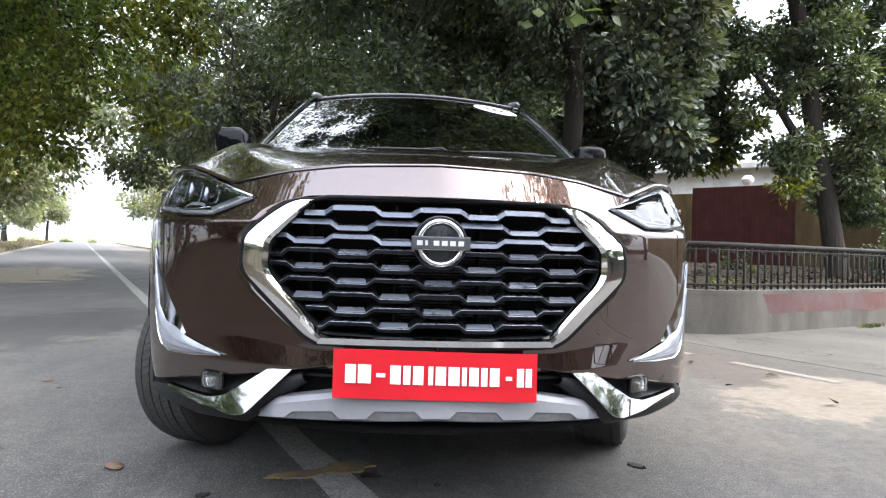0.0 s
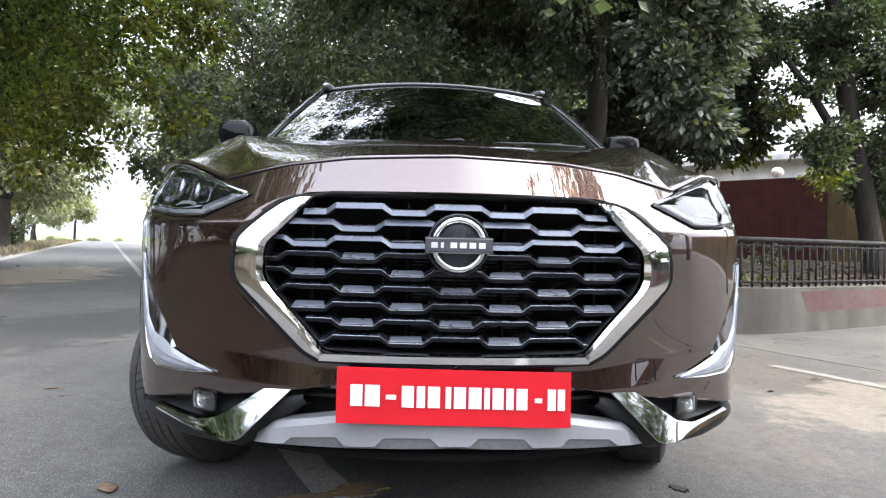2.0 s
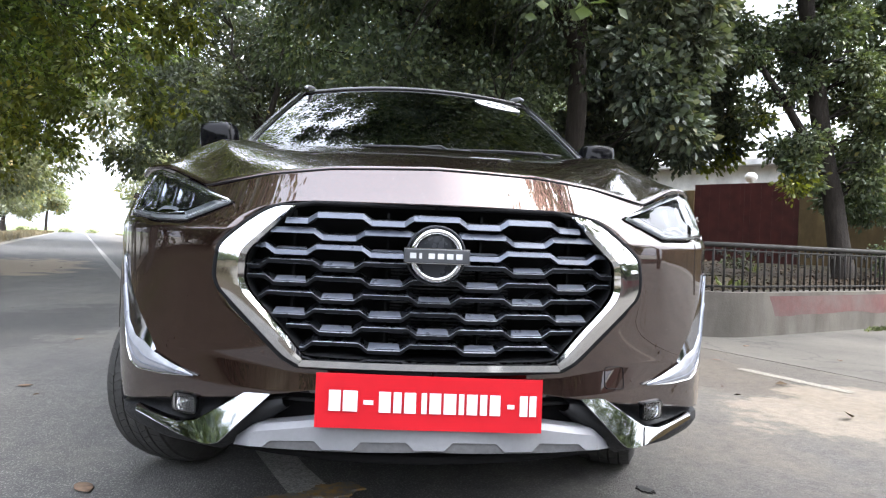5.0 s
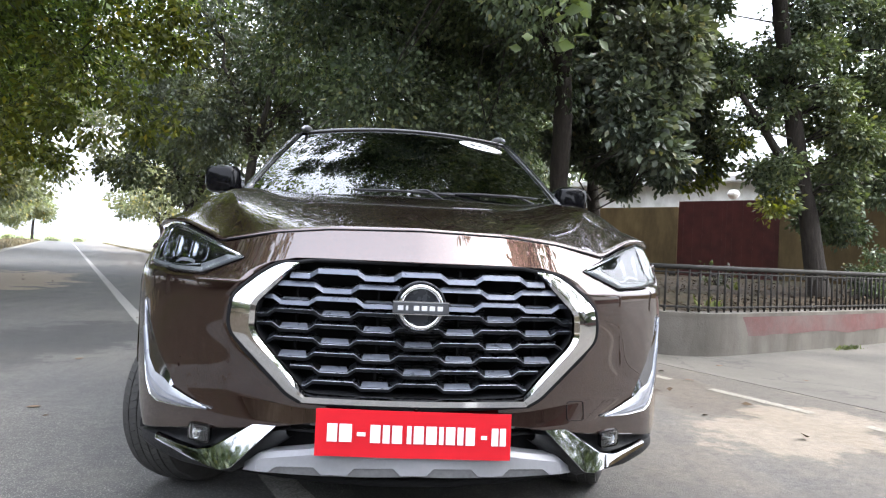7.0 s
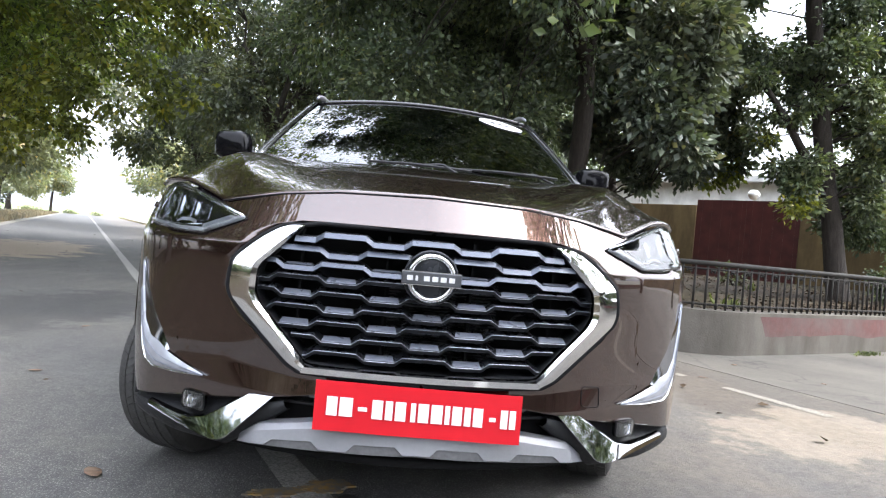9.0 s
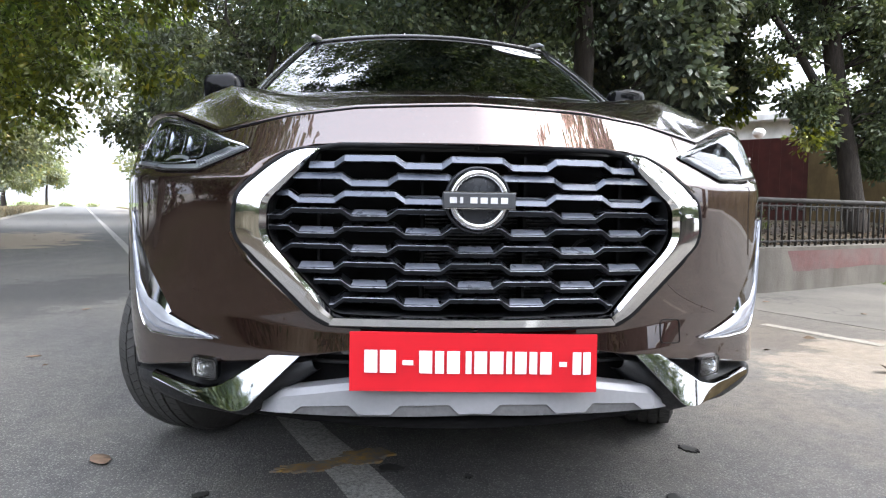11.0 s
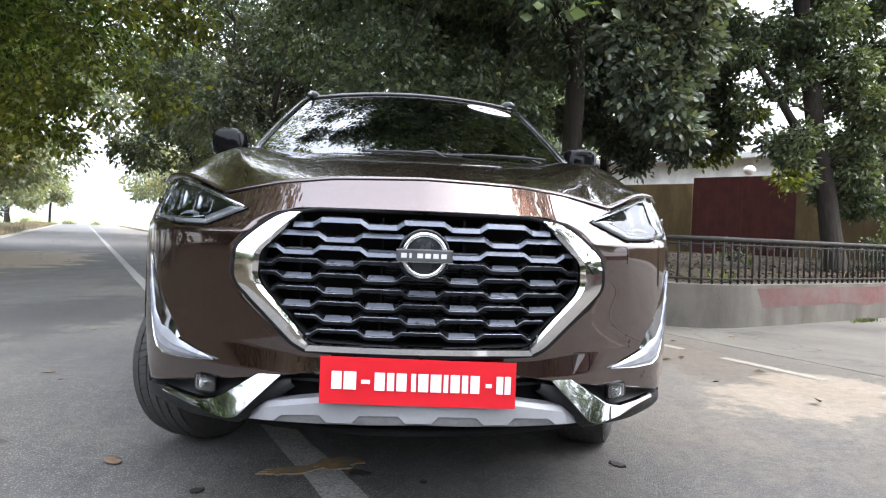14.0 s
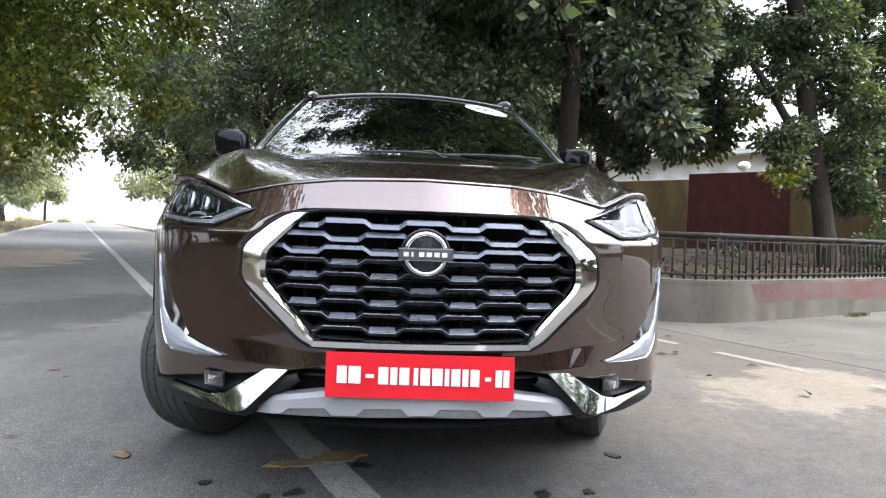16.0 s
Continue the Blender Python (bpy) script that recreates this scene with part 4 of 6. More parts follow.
tree((-1.5, -22.0, 0), 8.0, 0.2, (4.4, 4.4, 3.0), 34, 9000, 0.28, M_LEAF, DARK, 23, low=1.8)
tree((12.5, -9.5, 0), 8.5, 0.2, (4.6, 4.6, 3.4), 40, 14000, 0.26, M_LEAF, DARK, 25, low=1.6)
for k, (x, y, h) in enumerate(((-20, -8, 7.0), (-15, -19, 7.5), (-5, -24, 7.0), (3, -26, 7.5), (11, -24, 7.0), (18, -17, 7.5), (21, -7, 7.0))):
    tree((x, y, 0), h, 0.2, (4.4, 4.4, 3.0), 34, 7000, 0.36, M_LEAF, DARK, 80 + k, low=0.8, at=0.55)


def rear_wall(name, a, b, mat, label):
    d = (Vector(b) - Vector(a)).normalized() * 0.25
    p = [Vector(a), Vector(b), Vector(b) + Vector((d.y, -d.x)), Vector(a) + Vector((d.y, -d.x))]
    v = [(q.x, q.y, z) for z in (-0.1, 2.3) for q in p]
    return structure(name, (v, [(3, 2, 1, 0), (4, 5, 6, 7), (0, 1, 5, 4), (1, 2, 6, 5), (2, 3, 7, 6), (3, 0, 4, 7)]), mat, label, "wall", bevel=0.02)


rear_wall("wall_behind_1", (-17, -5), (-6, -15.5), M_CREAM, "cream painted compound wall across the road")
rear_wall("wall_behind_2", (-6, -15.6), (7.5, -15.6), M_KERBWALL, "stained grey compound wall across the road")
rear_wall("wall_behind_3", (7.6, -15.5), (17, -8), M_KERBWALL, "stained grey compound wall across the road")
for k, (x, y) in enumerate(((7.3, -15.2), (9.9, -13.2), (-6.2, -15.1))):
    structure("wall_pillar_%d" % (k + 1), box(x - 0.25, x + 0.25, y - 0.25, y + 0.25, -0.1, 2.6), M_REDPAINT, "square wall pillar with faded red paint", "pillar", bevel=0.02)


# ---- ground cover, shrubs and small things ----
def scatter(name, spots, size, mat, label, category, seed, lift=0.6, narrow=0.3, flat=False):
    """Many loose leaves or blades at the given places, as one mass."""
    rng = np.random.default_rng(seed)
    p = np.array(spots, float)
    n = len(p)
    if flat:
        out = np.c_[rng.normal(size=(n, 2)), rng.normal(size=n) * 0.25]
    else:
        out = np.c_[rng.normal(size=(n, 2)) * lift, np.ones(n)]
    out /= np.linalg.norm(out, axis=1)[:, None]
    side = np.cross(out, np.c_[rng.normal(size=(n, 2)) * (0.15 if flat else 1), np.ones(n) if flat else np.zeros(n)])
    side /= np.linalg.norm(side, axis=1)[:, None] + 1e-9
    up = np.cross(side, out)
    ln = size * (0.5 + rng.random(n))[:, None]
    mid = p + out * ln * 0.45
    v = np.stack([p, mid + side * ln * narrow + up * ln * 0.08, p + out * ln, mid - side * ln * narrow + up * ln * 0.08], 1).reshape(-1, 3)
    ob = new(name, leaf_mesh(name, v, mat))
    return tagged(ob, label, category, kind="stuff")


def bed_z(s, n):
    u = (s - 2.2) / 40
    p = on_road(s, n)
    return 0.36 + 0.22 * min(1, max(0, (n - 5 + u * 20) / 14)) + 0.05 * noise.noise(Vector((p.x * 0.7, p.y * 0.7, 0)))


rr = random.Random(8)
spots = []
for _ in range(8000):
    s, n = 2.45 + 9 * rr.random() ** 1.5, 4.5 + 9 * rr.random()
    p = on_road(s, n)
    spots.append((p.x, p.y, bed_z(s, n) + 0.012 + 0.03 * rr.random()))
scatter("leaf_litter", spots, 0.055, M_LITTER, "dry brown leaves strewn over the garden soil", "leaves", 31, narrow=0.34, flat=True)
spots = []
for _ in range(3):
    s0, n0 = 2.7 + 7 * rr.random(), 4.8 + 8 * rr.random()
    for _ in range(16):
        s, n = s0 + rr.gauss(0, 0.07), n0 + rr.gauss(0, 0.07)
        p = on_road(s, n)
        spots.append((p.x, p.y, bed_z(s, n)))
scatter("weeds", spots, 0.16, M_GRASS, "small green weeds among the dry leaves", "weeds", 32, 0.8, 0.14)
spots = []
for _ in range(150):
    p = on_road(1.99 + rr.gauss(0, 0.03), 7.15 + rr.gauss(0, 0.14))
    spots.append((p.x, p.y, 0.0))
scatter("grass_tuft", spots, 0.05, M_GRASS, "bright green grass at the foot of the wall", "grass", 33, 0.7, 0.12)
spots = []
for _ in range(15000):
    s = 5 + 95 * rr.random() ** 0.8
    n = -ROAD_HALF - 0.4 - abs(rr.gauss(0, 1.5)) - (0.5 if rr.random() < 0.5 else 0)
    p = on_road(s, n)
    spots.append((p.x, p.y, -0.035))
scatter("verge_grass", spots, 0.24, M_DRYGRASS, "dry yellow green grass along the road verge", "grass", 34, 0.7, 0.08)
spots = []
for _ in range(6000):
    s = 8 + 90 * rr.random()
    p = on_road(s, 3.6 + 0.5 * rr.random())
    spots.append((p.x, p.y, -0.03))
scatter("verge_grass", spots, 0.14, M_DRYGRASS, "dry grass along the far road edge", "grass", 35, 0.7, 0.08)
spots = []
for _ in range(420):
    s, n = -6 + 30 * rr.random(), rr.choice((rr.uniform(2.6, 4.1), rr.uniform(-3.6, 3.3), rr.uniform(-3.8, -2.6)))
    p = on_road(s, n)
    if abs(p.x) < 1.6 and -2.2 < p.y < 4.2:
        continue
    spots.append((p.x, p.y, 0.008))
scatter("road_litter", spots, 0.06, M_LITTER, "small dry leaves and bits scattered on the road", "leaves", 36, narrow=0.32, flat=True)


def bush(base, radius, leaves, size, mat, label, seed, spread=0.6, flat=1.0):
    rng = np.random.default_rng(seed)
    base = Vector(base)
    top = thing("bush", base, label, "bush", "roadside bushes")
    cs, rs, stems = [], [], []
    for _ in range(9):
        a, h = rng.random() * 6.3, rng.random()
        c = base + Vector((math.cos(a) * radius * spread * rng.random(), math.sin(a) * radius * spread * rng.random(), radius * flat * (0.3 + 0.9 * h)))
        cs.append(tuple(c))
        rs.append(radius * 0.42 * flat * (0.6 + 0.7 * rng.random()))
        stems.append(tube([base - Vector((0, 0, 0.05)), base.lerp(c, 0.5) + Vector((rng.normal() * 0.04, rng.normal() * 0.04, 0)), c], 0, 5, radii=[0.02, 0.012, 0.006]))
    part("stems", mesh_of("stems", *joined(*stems), M_BARK), top)
    part("leaves", leaf_mesh("leaves", leaf_cloud(cs, rs, leaves, size, rng), mat), top)


bush((8.15, 8.2, 0.45), 0.40, 1400, 0.06, M_LEAF, "green shrub at the foot of a tree", 41)
bush((9.2, 8.8, 0.45), 0.7, 2600, 0.07, M_LEAF, "green shrub by the compound wall", 42)
bush((6.95, 10.7, 0.45), 0.42, 170, 0.07, M_LEAF_HAZE, "thin grey green seedling before the gate", 43)
bush(on_road(20, -6.2, -0.03), 1.0, 1600, 0.13, M_LEAF_SUN, "dry bush beside the road verge", 44)
bush(on_road(29, -5.6, -0.03), 1.1, 1600, 0.14, M_LEAF_SUN, "dry bush beside the road verge", 45)
bush(on_road(44, -5.8, -0.03), 1.3, 1600, 0.18, M_LEAF_HAZE, "bush beside the road verge, painted grey green for haze", 46)
# leaf colour paled here to stand for haze
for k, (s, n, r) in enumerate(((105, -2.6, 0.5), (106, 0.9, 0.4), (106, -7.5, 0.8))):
    bush(on_road(s, n, -0.03), r, 700, 0.2, M_LEAF_FAR, "low bush at the end of the road, painted pale for haze", 50 + k, 1.8, 0.5)
tree(on_road(98, -4.6), 7.0, 0.16, (2.6, 2.6, 2.2), 24, 5000, 0.34, M_LEAF_FAR, HAZY, 61, low=3.0, fork=0.7)
tree(on_road(92, -9.0), 9.0, 0.18, (4.4, 4.4, 3.4), 30, 8000, 0.34, M_LEAF_FAR, HAZY, 62, low=2.0)
tree(on_road(47, -9.5), 9.0, 0.2, (4.4, 4.4, 3.6), 34, 10000, 0.28, M_LEAF_FAR, HAZY, 63, low=1.5)
structure("field", ([on_road(s, n, -0.02) for s, n in ((106, -400), (106, 400), (700, 400), (700, -400))], [(0, 1, 2, 3)]), M_GREENFIELD, "pale green field beyond the end of the road", "field")


def blob(at, rx, ry, turn, seed, k=14):
    r = random.Random(seed)
    out = []
    for i in range(k):
        c = 2 * math.pi * i / k
        q = 1 + r.uniform(-0.3, 0.3)
        x, y = rx * q * math.cos(c), ry * q * math.sin(c)
        out.append(Vector((at[0] + x * math.cos(turn) - y * math.sin(turn), at[1] + x * math.sin(turn) + y * math.cos(turn), 0)))
    return out


for k, (x, y, r) in enumerate(((-0.17, 0.515, 0.036), (-0.37, 0.285, 0.032), (-0.66, 0.365, 0.022), (-0.46, 0.26, 0.02), (0.42, 0.27, 0.03), (0.58, 0.29, 0.024), (0.05, 0.45, 0.014), (0.78, 0.62, 0.03))):
    ground_patch("stain", blob((x, y), r, r * 0.7, 0.3 * k, 70 + k, 24), 0.0045, M_STAIN, "dark oil stain on the asphalt", "stain", tall=0.001)
ragged = blob((-0.395, 0.535), 0.095, 0.030, 0.22, 91, 34)
ground_patch("paint_mark", ragged, 0.0050, M_YELLOW, "worn yellow paint mark on the asphalt", "road marking", tall=0.001)
ground_patch("paint_mark", blob((-0.25, 0.60), 0.085, 0.048, 0.35, 92, 34), 0.0052, M_YELLOW, "worn yellow paint mark on the asphalt", "road marking", tall=0.001)


def fallen_leaf(x, y, size, turn, z=0.003):
    loop = [(0, -0.5), (0.2, -0.3), (0.27, 0.0), (0.18, 0.3), (0, 0.5), (-0.18, 0.3), (-0.27, 0.0), (-0.2, -0.3)]
    v = [(0, 0, 0.05 * size)] + [(a * size, b_ * size, size * (0.02 + 0.16 * abs(a) ** 1.2 + 0.05 * b_ * b_)) for a, b_ in loop]
    f = [(0, 1 + i, 1 + (i + 1) % 8) for i in range(8)]
    v, f = moved((v, f), Matrix.Translation((x, y, z)) @ Matrix.Rotation(turn, 4, "Z"))
    ob = part("fallen_leaf", mesh_of("fallen_leaf", v, f, M_DRY), None, solid=0.001)
    tagged(ob, "curled brown leaf lying on the asphalt", "leaf", "fallen leaves")


for k, (x, y, r) in enumerate(((-1.02, 0.61, 0.10), (-1.9, 1.9, 0.07), (-2.3, 3.3, 0.08), (2.35, 3.05, 0.07), (3.0, 3.75, 0.08), (3.4, 3.15, 0.06))):
    fallen_leaf(x, y, r, 1.1 * k + 0.7, 0.004 if x < 2.2 else 0.009)

# ---- the car ----
CAR = thing("car", (0, 1.95, 0), "dark brown metallic compact suv parked across the centre line", "car")


def front_y(x, z):
    """Depth of the front panel at x, z: a swelling beside the grille, and a shelf below a crease that faces up."""
    a = abs(x)
    y = 0.5 * a * a + 0.09 * (max(0.0, a - 0.70) / 0.17) ** 3 + max(0.0, z - 0.82) * (0.43 + 0.27 * min(1, a / 0.6))
    inboard = min(1.0, max(0.0, (0.76 - a) / 0.14))
    y -= 0.012 * math.exp(-((z - 0.79) / 0.11) ** 2) * inboard
    fold = float(np.interp(a, (0.0, 0.31, 0.42, 0.52, 0.60), (0.500, 0.496, 0.507, 0.518, 0.512)))
    return y - 0.16 * max(0.0, fold - max(z, 0.450)) * min(1.0, max(0.0, (0.72 - a) / 0.30)) * min(1.0, a / 0.25)


def ring_y(x, z):
    return 0.30 * x * x - 0.008 + max(0.0, z - 0.80) * 0.18


def frame_y(x, z):
    """The chrome frame leans back above its upper corner and a little below its lower one."""
    return 0.30 * x * x - 0.008 + max(0.0, z - 0.775) * 0.34 - 0.010 * min(1.0, max(0.0, (0.80 - z) / 0.05)) + max(0.0, 0.69 - z) * 0.04


RING_OUT = [(0.323, 0.878), (0.362, 0.877), (0.392, 0.866), (0.430, 0.841), (0.470, 0.807), (0.494, 0.781), (0.499, 0.712), (0.489, 0.686), (0.464, 0.661), (0.394, 0.594), (0.336, 0.538), (0.300, 0.520)]
RING_IN = [(0.323, 0.876), (0.343, 0.858), (0.366, 0.834), (0.397, 0.802), (0.420, 0.778), (0.429, 0.762), (0.431, 0.706), (0.419, 0.680), (0.402, 0.660), (0.345, 0.601), (0.303, 0.553), (0.288, 0.538)]


def rounded(line, per=8, passes=6):
    """Resamples an open line between its points and eases its corners, the ends staying."""
    g = np.linspace(0, len(line) - 1, (len(line) - 1) * per + 1)
    q = np.array([[np.interp(t, range(len(line)), [p[c] for p in line]) for c in (0, 1)] for t in g])
    for _ in range(passes):
        q[1:-1] = (q[:-2] + 2 * q[1:-1] + q[2:]) / 4
    return [tuple(p) for p in q]


LAMP_OUT = [(0.484, 0.884), (0.580, 0.922), (0.66, 0.951), (0.735, 0.976), (0.775, 0.968), (0.806, 0.905), (0.814, 0.862), (0.80, 0.850), (0.70, 0.836), (0.606, 0.833)]


def in_lamp(x, z):
    """How deep the headlight's pocket is at x, z: 0 outside its outline, 1 well inside."""
    near, inside = 9.0, False
    for (xa, za), (xb, zb) in zip(LAMP_OUT, LAMP_OUT[1:] + LAMP_OUT[:1]):
        if (za > z) != (zb > z) and x < xa + (z - za) / (zb - za) * (xb - xa):
            inside = not inside
        t = ((x - xa) * (xb - xa) + (z - za) * (zb - za)) / ((xb - xa) ** 2 + (zb - za) ** 2)
        t = min(1.0, max(0.0, t))
        near = min(near, math.hypot(x - xa - t * (xb - xa), z - za - t * (zb - za)))
    return min(1.0, near / 0.004) if inside else 0.0


def bumper():
    # inner loop round the grille, outer loop at the panel's edge, both from the top centre clockwise
    half_in = [(0.0, 0.887)] + [(0.28, 0.887)] + [(0.334, 0.886), (0.396, 0.873), (0.440, 0.845), (0.506, 0.784), (0.508, 0.708), (0.474, 0.656), (0.342, 0.529), (0.300, 0.512), (0.0, 0.511)]
    half_out = [(0.0, 0.974), (0.25, 0.969), (0.405, 0.955), (0.575, 0.919), (0.690, 0.930), (0.775, 0.920), (0.828, 0.890), (0.884, 0.70), (0.858, 0.55), (0.828, 0.42), (0.800, 0.362), (0.60, 0.402), (0.42, 0.432), (0.255, 0.462), (0.0, 0.468)]
    match = [0, 1, 2, 3, 3.4, 3.7, 4, 5, 6, 6.4, 6.8, 7.3, 7.8, 8.5, 10]
    n = 220
    d_in = np.array([np.interp(m, range(len(half_in)), np.r_[0, np.cumsum(np.linalg.norm(np.diff(np.array(half_in), axis=0), axis=1))]) for m in match])
    keys = np.linspace(0, len(half_out) - 1, n + 1)
    ho, hi = np.array(half_out), np.array(half_in)
    li = np.r_[0, np.cumsum(np.linalg.norm(np.diff(hi, axis=0), axis=1))]
    rows = 44
    for side in (1,):
        verts, faces = [], []
        for k in keys:
            o = [np.interp(k, range(len(ho)), ho[:, c]) for c in (0, 1)]
            t = np.interp(k, range(len(d_in)), d_in)
            i = [np.interp(t, li, hi[:, c]) for c in (0, 1)]
            for r in range(rows + 1):
                f = r / rows
                x, z = i[0] + (o[0] - i[0]) * f, i[1] + (o[1] - i[1]) * f
                y = front_y(x, z)
                y += 0.010 * max(0.0, 1 - f * 22) + 0.05 * in_lamp(x, z)
                verts.append((x, y, z))
        w = rows + 1
        for a in range(n):
            for r in range(rows):
                faces.append((a * w + r, (a + 1) * w + r, (a + 1) * w + r + 1, a * w + r + 1))
        v2 = [(-x, y, z) for x, y, z in verts]
        f2 = [q[::-1] for q in faces]
        both = joined((verts, faces), (v2, f2))
    me = mesh_of("bumper", *both, M_PAINT, weld=0.0008)
    ob = part("bumper", me, CAR, "dark brown metallic bumper panel round the grille", solid=0.012)
    return ob


bumper()


def ring():
    """The broad chrome frame of the grille, open at the top."""
    for s in (1, -1):
        o, i = rounded(RING_OUT, 6, 3), rounded(RING_IN, 6, 3)
        m = len(o)
        cross = ((0.0, 0.010), (0.0, -0.004), (0.05, -0.011), (0.5, -0.0135), (0.80, -0.0125), (0.84, -0.0105), (1.0, -0.002))
        v = []
        for (ox, oz), (ix, iz) in zip(o, i):
            for t, lift in cross:
                x, z = ox + (ix - ox) * t, oz + (iz - oz) * t
                v.append((s * x, frame_y(x, z) + lift + 0.008, z))
        n = len(cross)
        f = []
        for a in range(m - 1):
            for k in range(n - 1):
                q = (a * n + k, a * n + k + 1, (a + 1) * n + k + 1, (a + 1) * n + k)
                f.append(q if s > 0 else q[::-1])
        me = mesh_of("grille_frame", v, f, M_CHROME)
        me.set_sharp_from_angle(angle=radians(13))
        part("grille_frame", me, CAR, "polished chrome grille surround")
    sill = ((0.010, 0.513), (-0.006, 0.514), (-0.011, 0.517), (-0.0115, 0.532), (0.004, 0.537))
    v, f = grid(lambda u, w: ((u - 0.5) * 0.598, ring_y((u - 0.5) * 0.598, 0.52) + 0.005 + sill[round(w * 4)][0], sill[round(w * 4)][1]), 24, 4)
    part("grille_frame", mesh_of("grille_frame", v, f, M_CHROME, "sharp"), CAR, "polished chrome grille surround")
    for s in (1, -1):
        path = [(s * (x + 0.0045), frame_y(x, z) + 0.010, z - (0.004 if z < 0.66 else 0)) for x, z in along([(0.0, 0.887), (0.28, 0.886)] + rounded(RING_OUT) + [(0.0, 0.511)], 110)]
        part("seal", mesh_of("seal", *tube(path, 0.0058, 6), M_VOID), CAR)


ring()


def inner_limit(z):
    """Half width of the grille opening at height z."""
    p = sorted([(b, a) for a, b in RING_IN])
    return float(np.interp(z, [q[0] for q in p], [q[1] for q in p]))


def grille():
    loop = [(0.0, 0.884), (0.33, 0.884)] + RING_IN + [(0.0, 0.525)]
    loop = loop + [(-x, z) for x, z in reversed(loop[1:-1])]
    v, f = prism(loop[::-1], lambda x, z: (x * 1.06, 0.135 + 0.3 * x * x, z), lambda x, z: (x * 1.06, 0.16 + 0.3 * x * x, z))
    part("grille_backing", mesh_of("grille_backing", v, f, M_VOID, False), CAR)
    for s in (1, -1):
        p = along([(0.33, 0.882)] + RING_IN[1:] + [(0.0, 0.528)], 50)
        v = []
        for x, z in p:
            v += [(s * x, ring_y(x, z) + 0.02, z), (s * x * 0.985, ring_y(x, z) + 0.05, 0.70 + (z - 0.70) * 0.985), (s * x * 1.02, 0.14 + 0.3 * x * x, z)]
        f = [(3 * k + j, 3 * k + 3 + j, 3 * k + 4 + j, 3 * k + 1 + j) for k in range(49) for j in (0, 1)]
        part("grille_tunnel", mesh_of("grille_tunnel", v, f, M_BLACK), CAR)
    # radiator fins behind
    for k in range(26):
        z = 0.545 + k * 0.0085
        v, f = box(-0.10, 0.19, 0.118, 0.132, z, z + 0.004)
        part("fin", mesh_of("fin", v, f, M_SLAT, False), CAR)
    v, f = tube([(0.255 + 0.028 * math.cos(c), 0.10, 0.665 + 0.028 * math.sin(c)) for c in [0.35 * k for k in range(14)]], 0.004, 6)
    part("cable", mesh_of("cable", v, f, M_SLAT), CAR, "loop of black cable behind the grille")
    rows, pitch, top = 9, 0.0368, 0.858
    for r in range(rows):
        z0 = top - r * pitch
        shift = 0.0 if r % 2 == 1 else 0.11
        lim = min(inner_limit(z0 - 0.016), inner_limit(z0 + 0.004)) + 0.004
        if r == 0:
            lim = 0.345

        def dip(x):
            """0 on the high stretches, 1 on the low ones."""
            q = abs(((x - shift + 0.11) % 0.22) - 0.11)
            return 1.0 if q < 0.037 else 0.0 if q > 0.058 else (0.058 - q) / 0.021

        xs = sorted({-lim, lim} | {c + e for k in range(-3, 4) for c in (k * 0.22 + shift,) for e in (-0.058, -0.037, -0.015, 0.015, 0.037, 0.058) if abs(c + e) < lim})
        lean = (0.013, 0.011, 0.007, 0.001, 0.0, 0.0, 0.0, 0.0, 0.0)[r]
        tall = (0.0145, 0.0140, 0.0125, 0.0105, 0.0100, 0.0100, 0.0100, 0.0100, 0.0100)[r]
        rise = 0.0 if r < 3 else 0.006
        v, f = [], []
        for x in xs:
            y = ring_y(x, 0.7) + 0.022
            zt = z0 + 0.0070 - 0.0145 * dip(x)
            v += [(x, y + 0.040 + lean, zt + 0.0045 + rise), (x, y + 0.0026 + lean, zt + 0.0006), (x, y + 0.0008 + lean * 0.9, zt - 0.0010),
                  (x, y + 0.0014, zt - tall + 0.0012), (x, y + 0.0030, zt - tall), (x, y + 0.05, zt - tall + 0.002)]
        for k in range(len(xs) - 1):
            for j in range(6):
                p, q = k * 6 + j, k * 6 + (j + 1) % 6
                f.append((p, q, q + 6, p + 6))
        f += [tuple(range(6)), tuple(range(len(v) - 1, len(v) - 7, -1))]
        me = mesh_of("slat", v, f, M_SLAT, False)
        # painted edge highlight, then sky tint above or shade below by row
        me.materials.append(M_SLATGLINT)
        me.materials.append(M_SLATSKY if r < 3 else M_SLATSHADE)
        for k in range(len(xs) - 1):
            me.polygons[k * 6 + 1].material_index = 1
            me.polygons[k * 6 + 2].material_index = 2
        part("slat", me, CAR, "dark grey stepped grille bar with a highlight painted on its edge")
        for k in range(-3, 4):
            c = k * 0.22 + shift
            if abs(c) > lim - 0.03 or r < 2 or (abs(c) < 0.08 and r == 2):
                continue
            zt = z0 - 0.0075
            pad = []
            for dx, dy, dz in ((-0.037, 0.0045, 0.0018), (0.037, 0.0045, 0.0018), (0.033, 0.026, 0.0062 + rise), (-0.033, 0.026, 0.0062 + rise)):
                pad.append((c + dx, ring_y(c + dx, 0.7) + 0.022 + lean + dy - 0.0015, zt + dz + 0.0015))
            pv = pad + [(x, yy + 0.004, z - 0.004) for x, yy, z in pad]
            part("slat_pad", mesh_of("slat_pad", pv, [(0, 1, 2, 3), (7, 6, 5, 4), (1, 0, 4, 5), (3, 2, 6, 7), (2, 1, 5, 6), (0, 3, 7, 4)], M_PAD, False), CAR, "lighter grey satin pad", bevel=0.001)
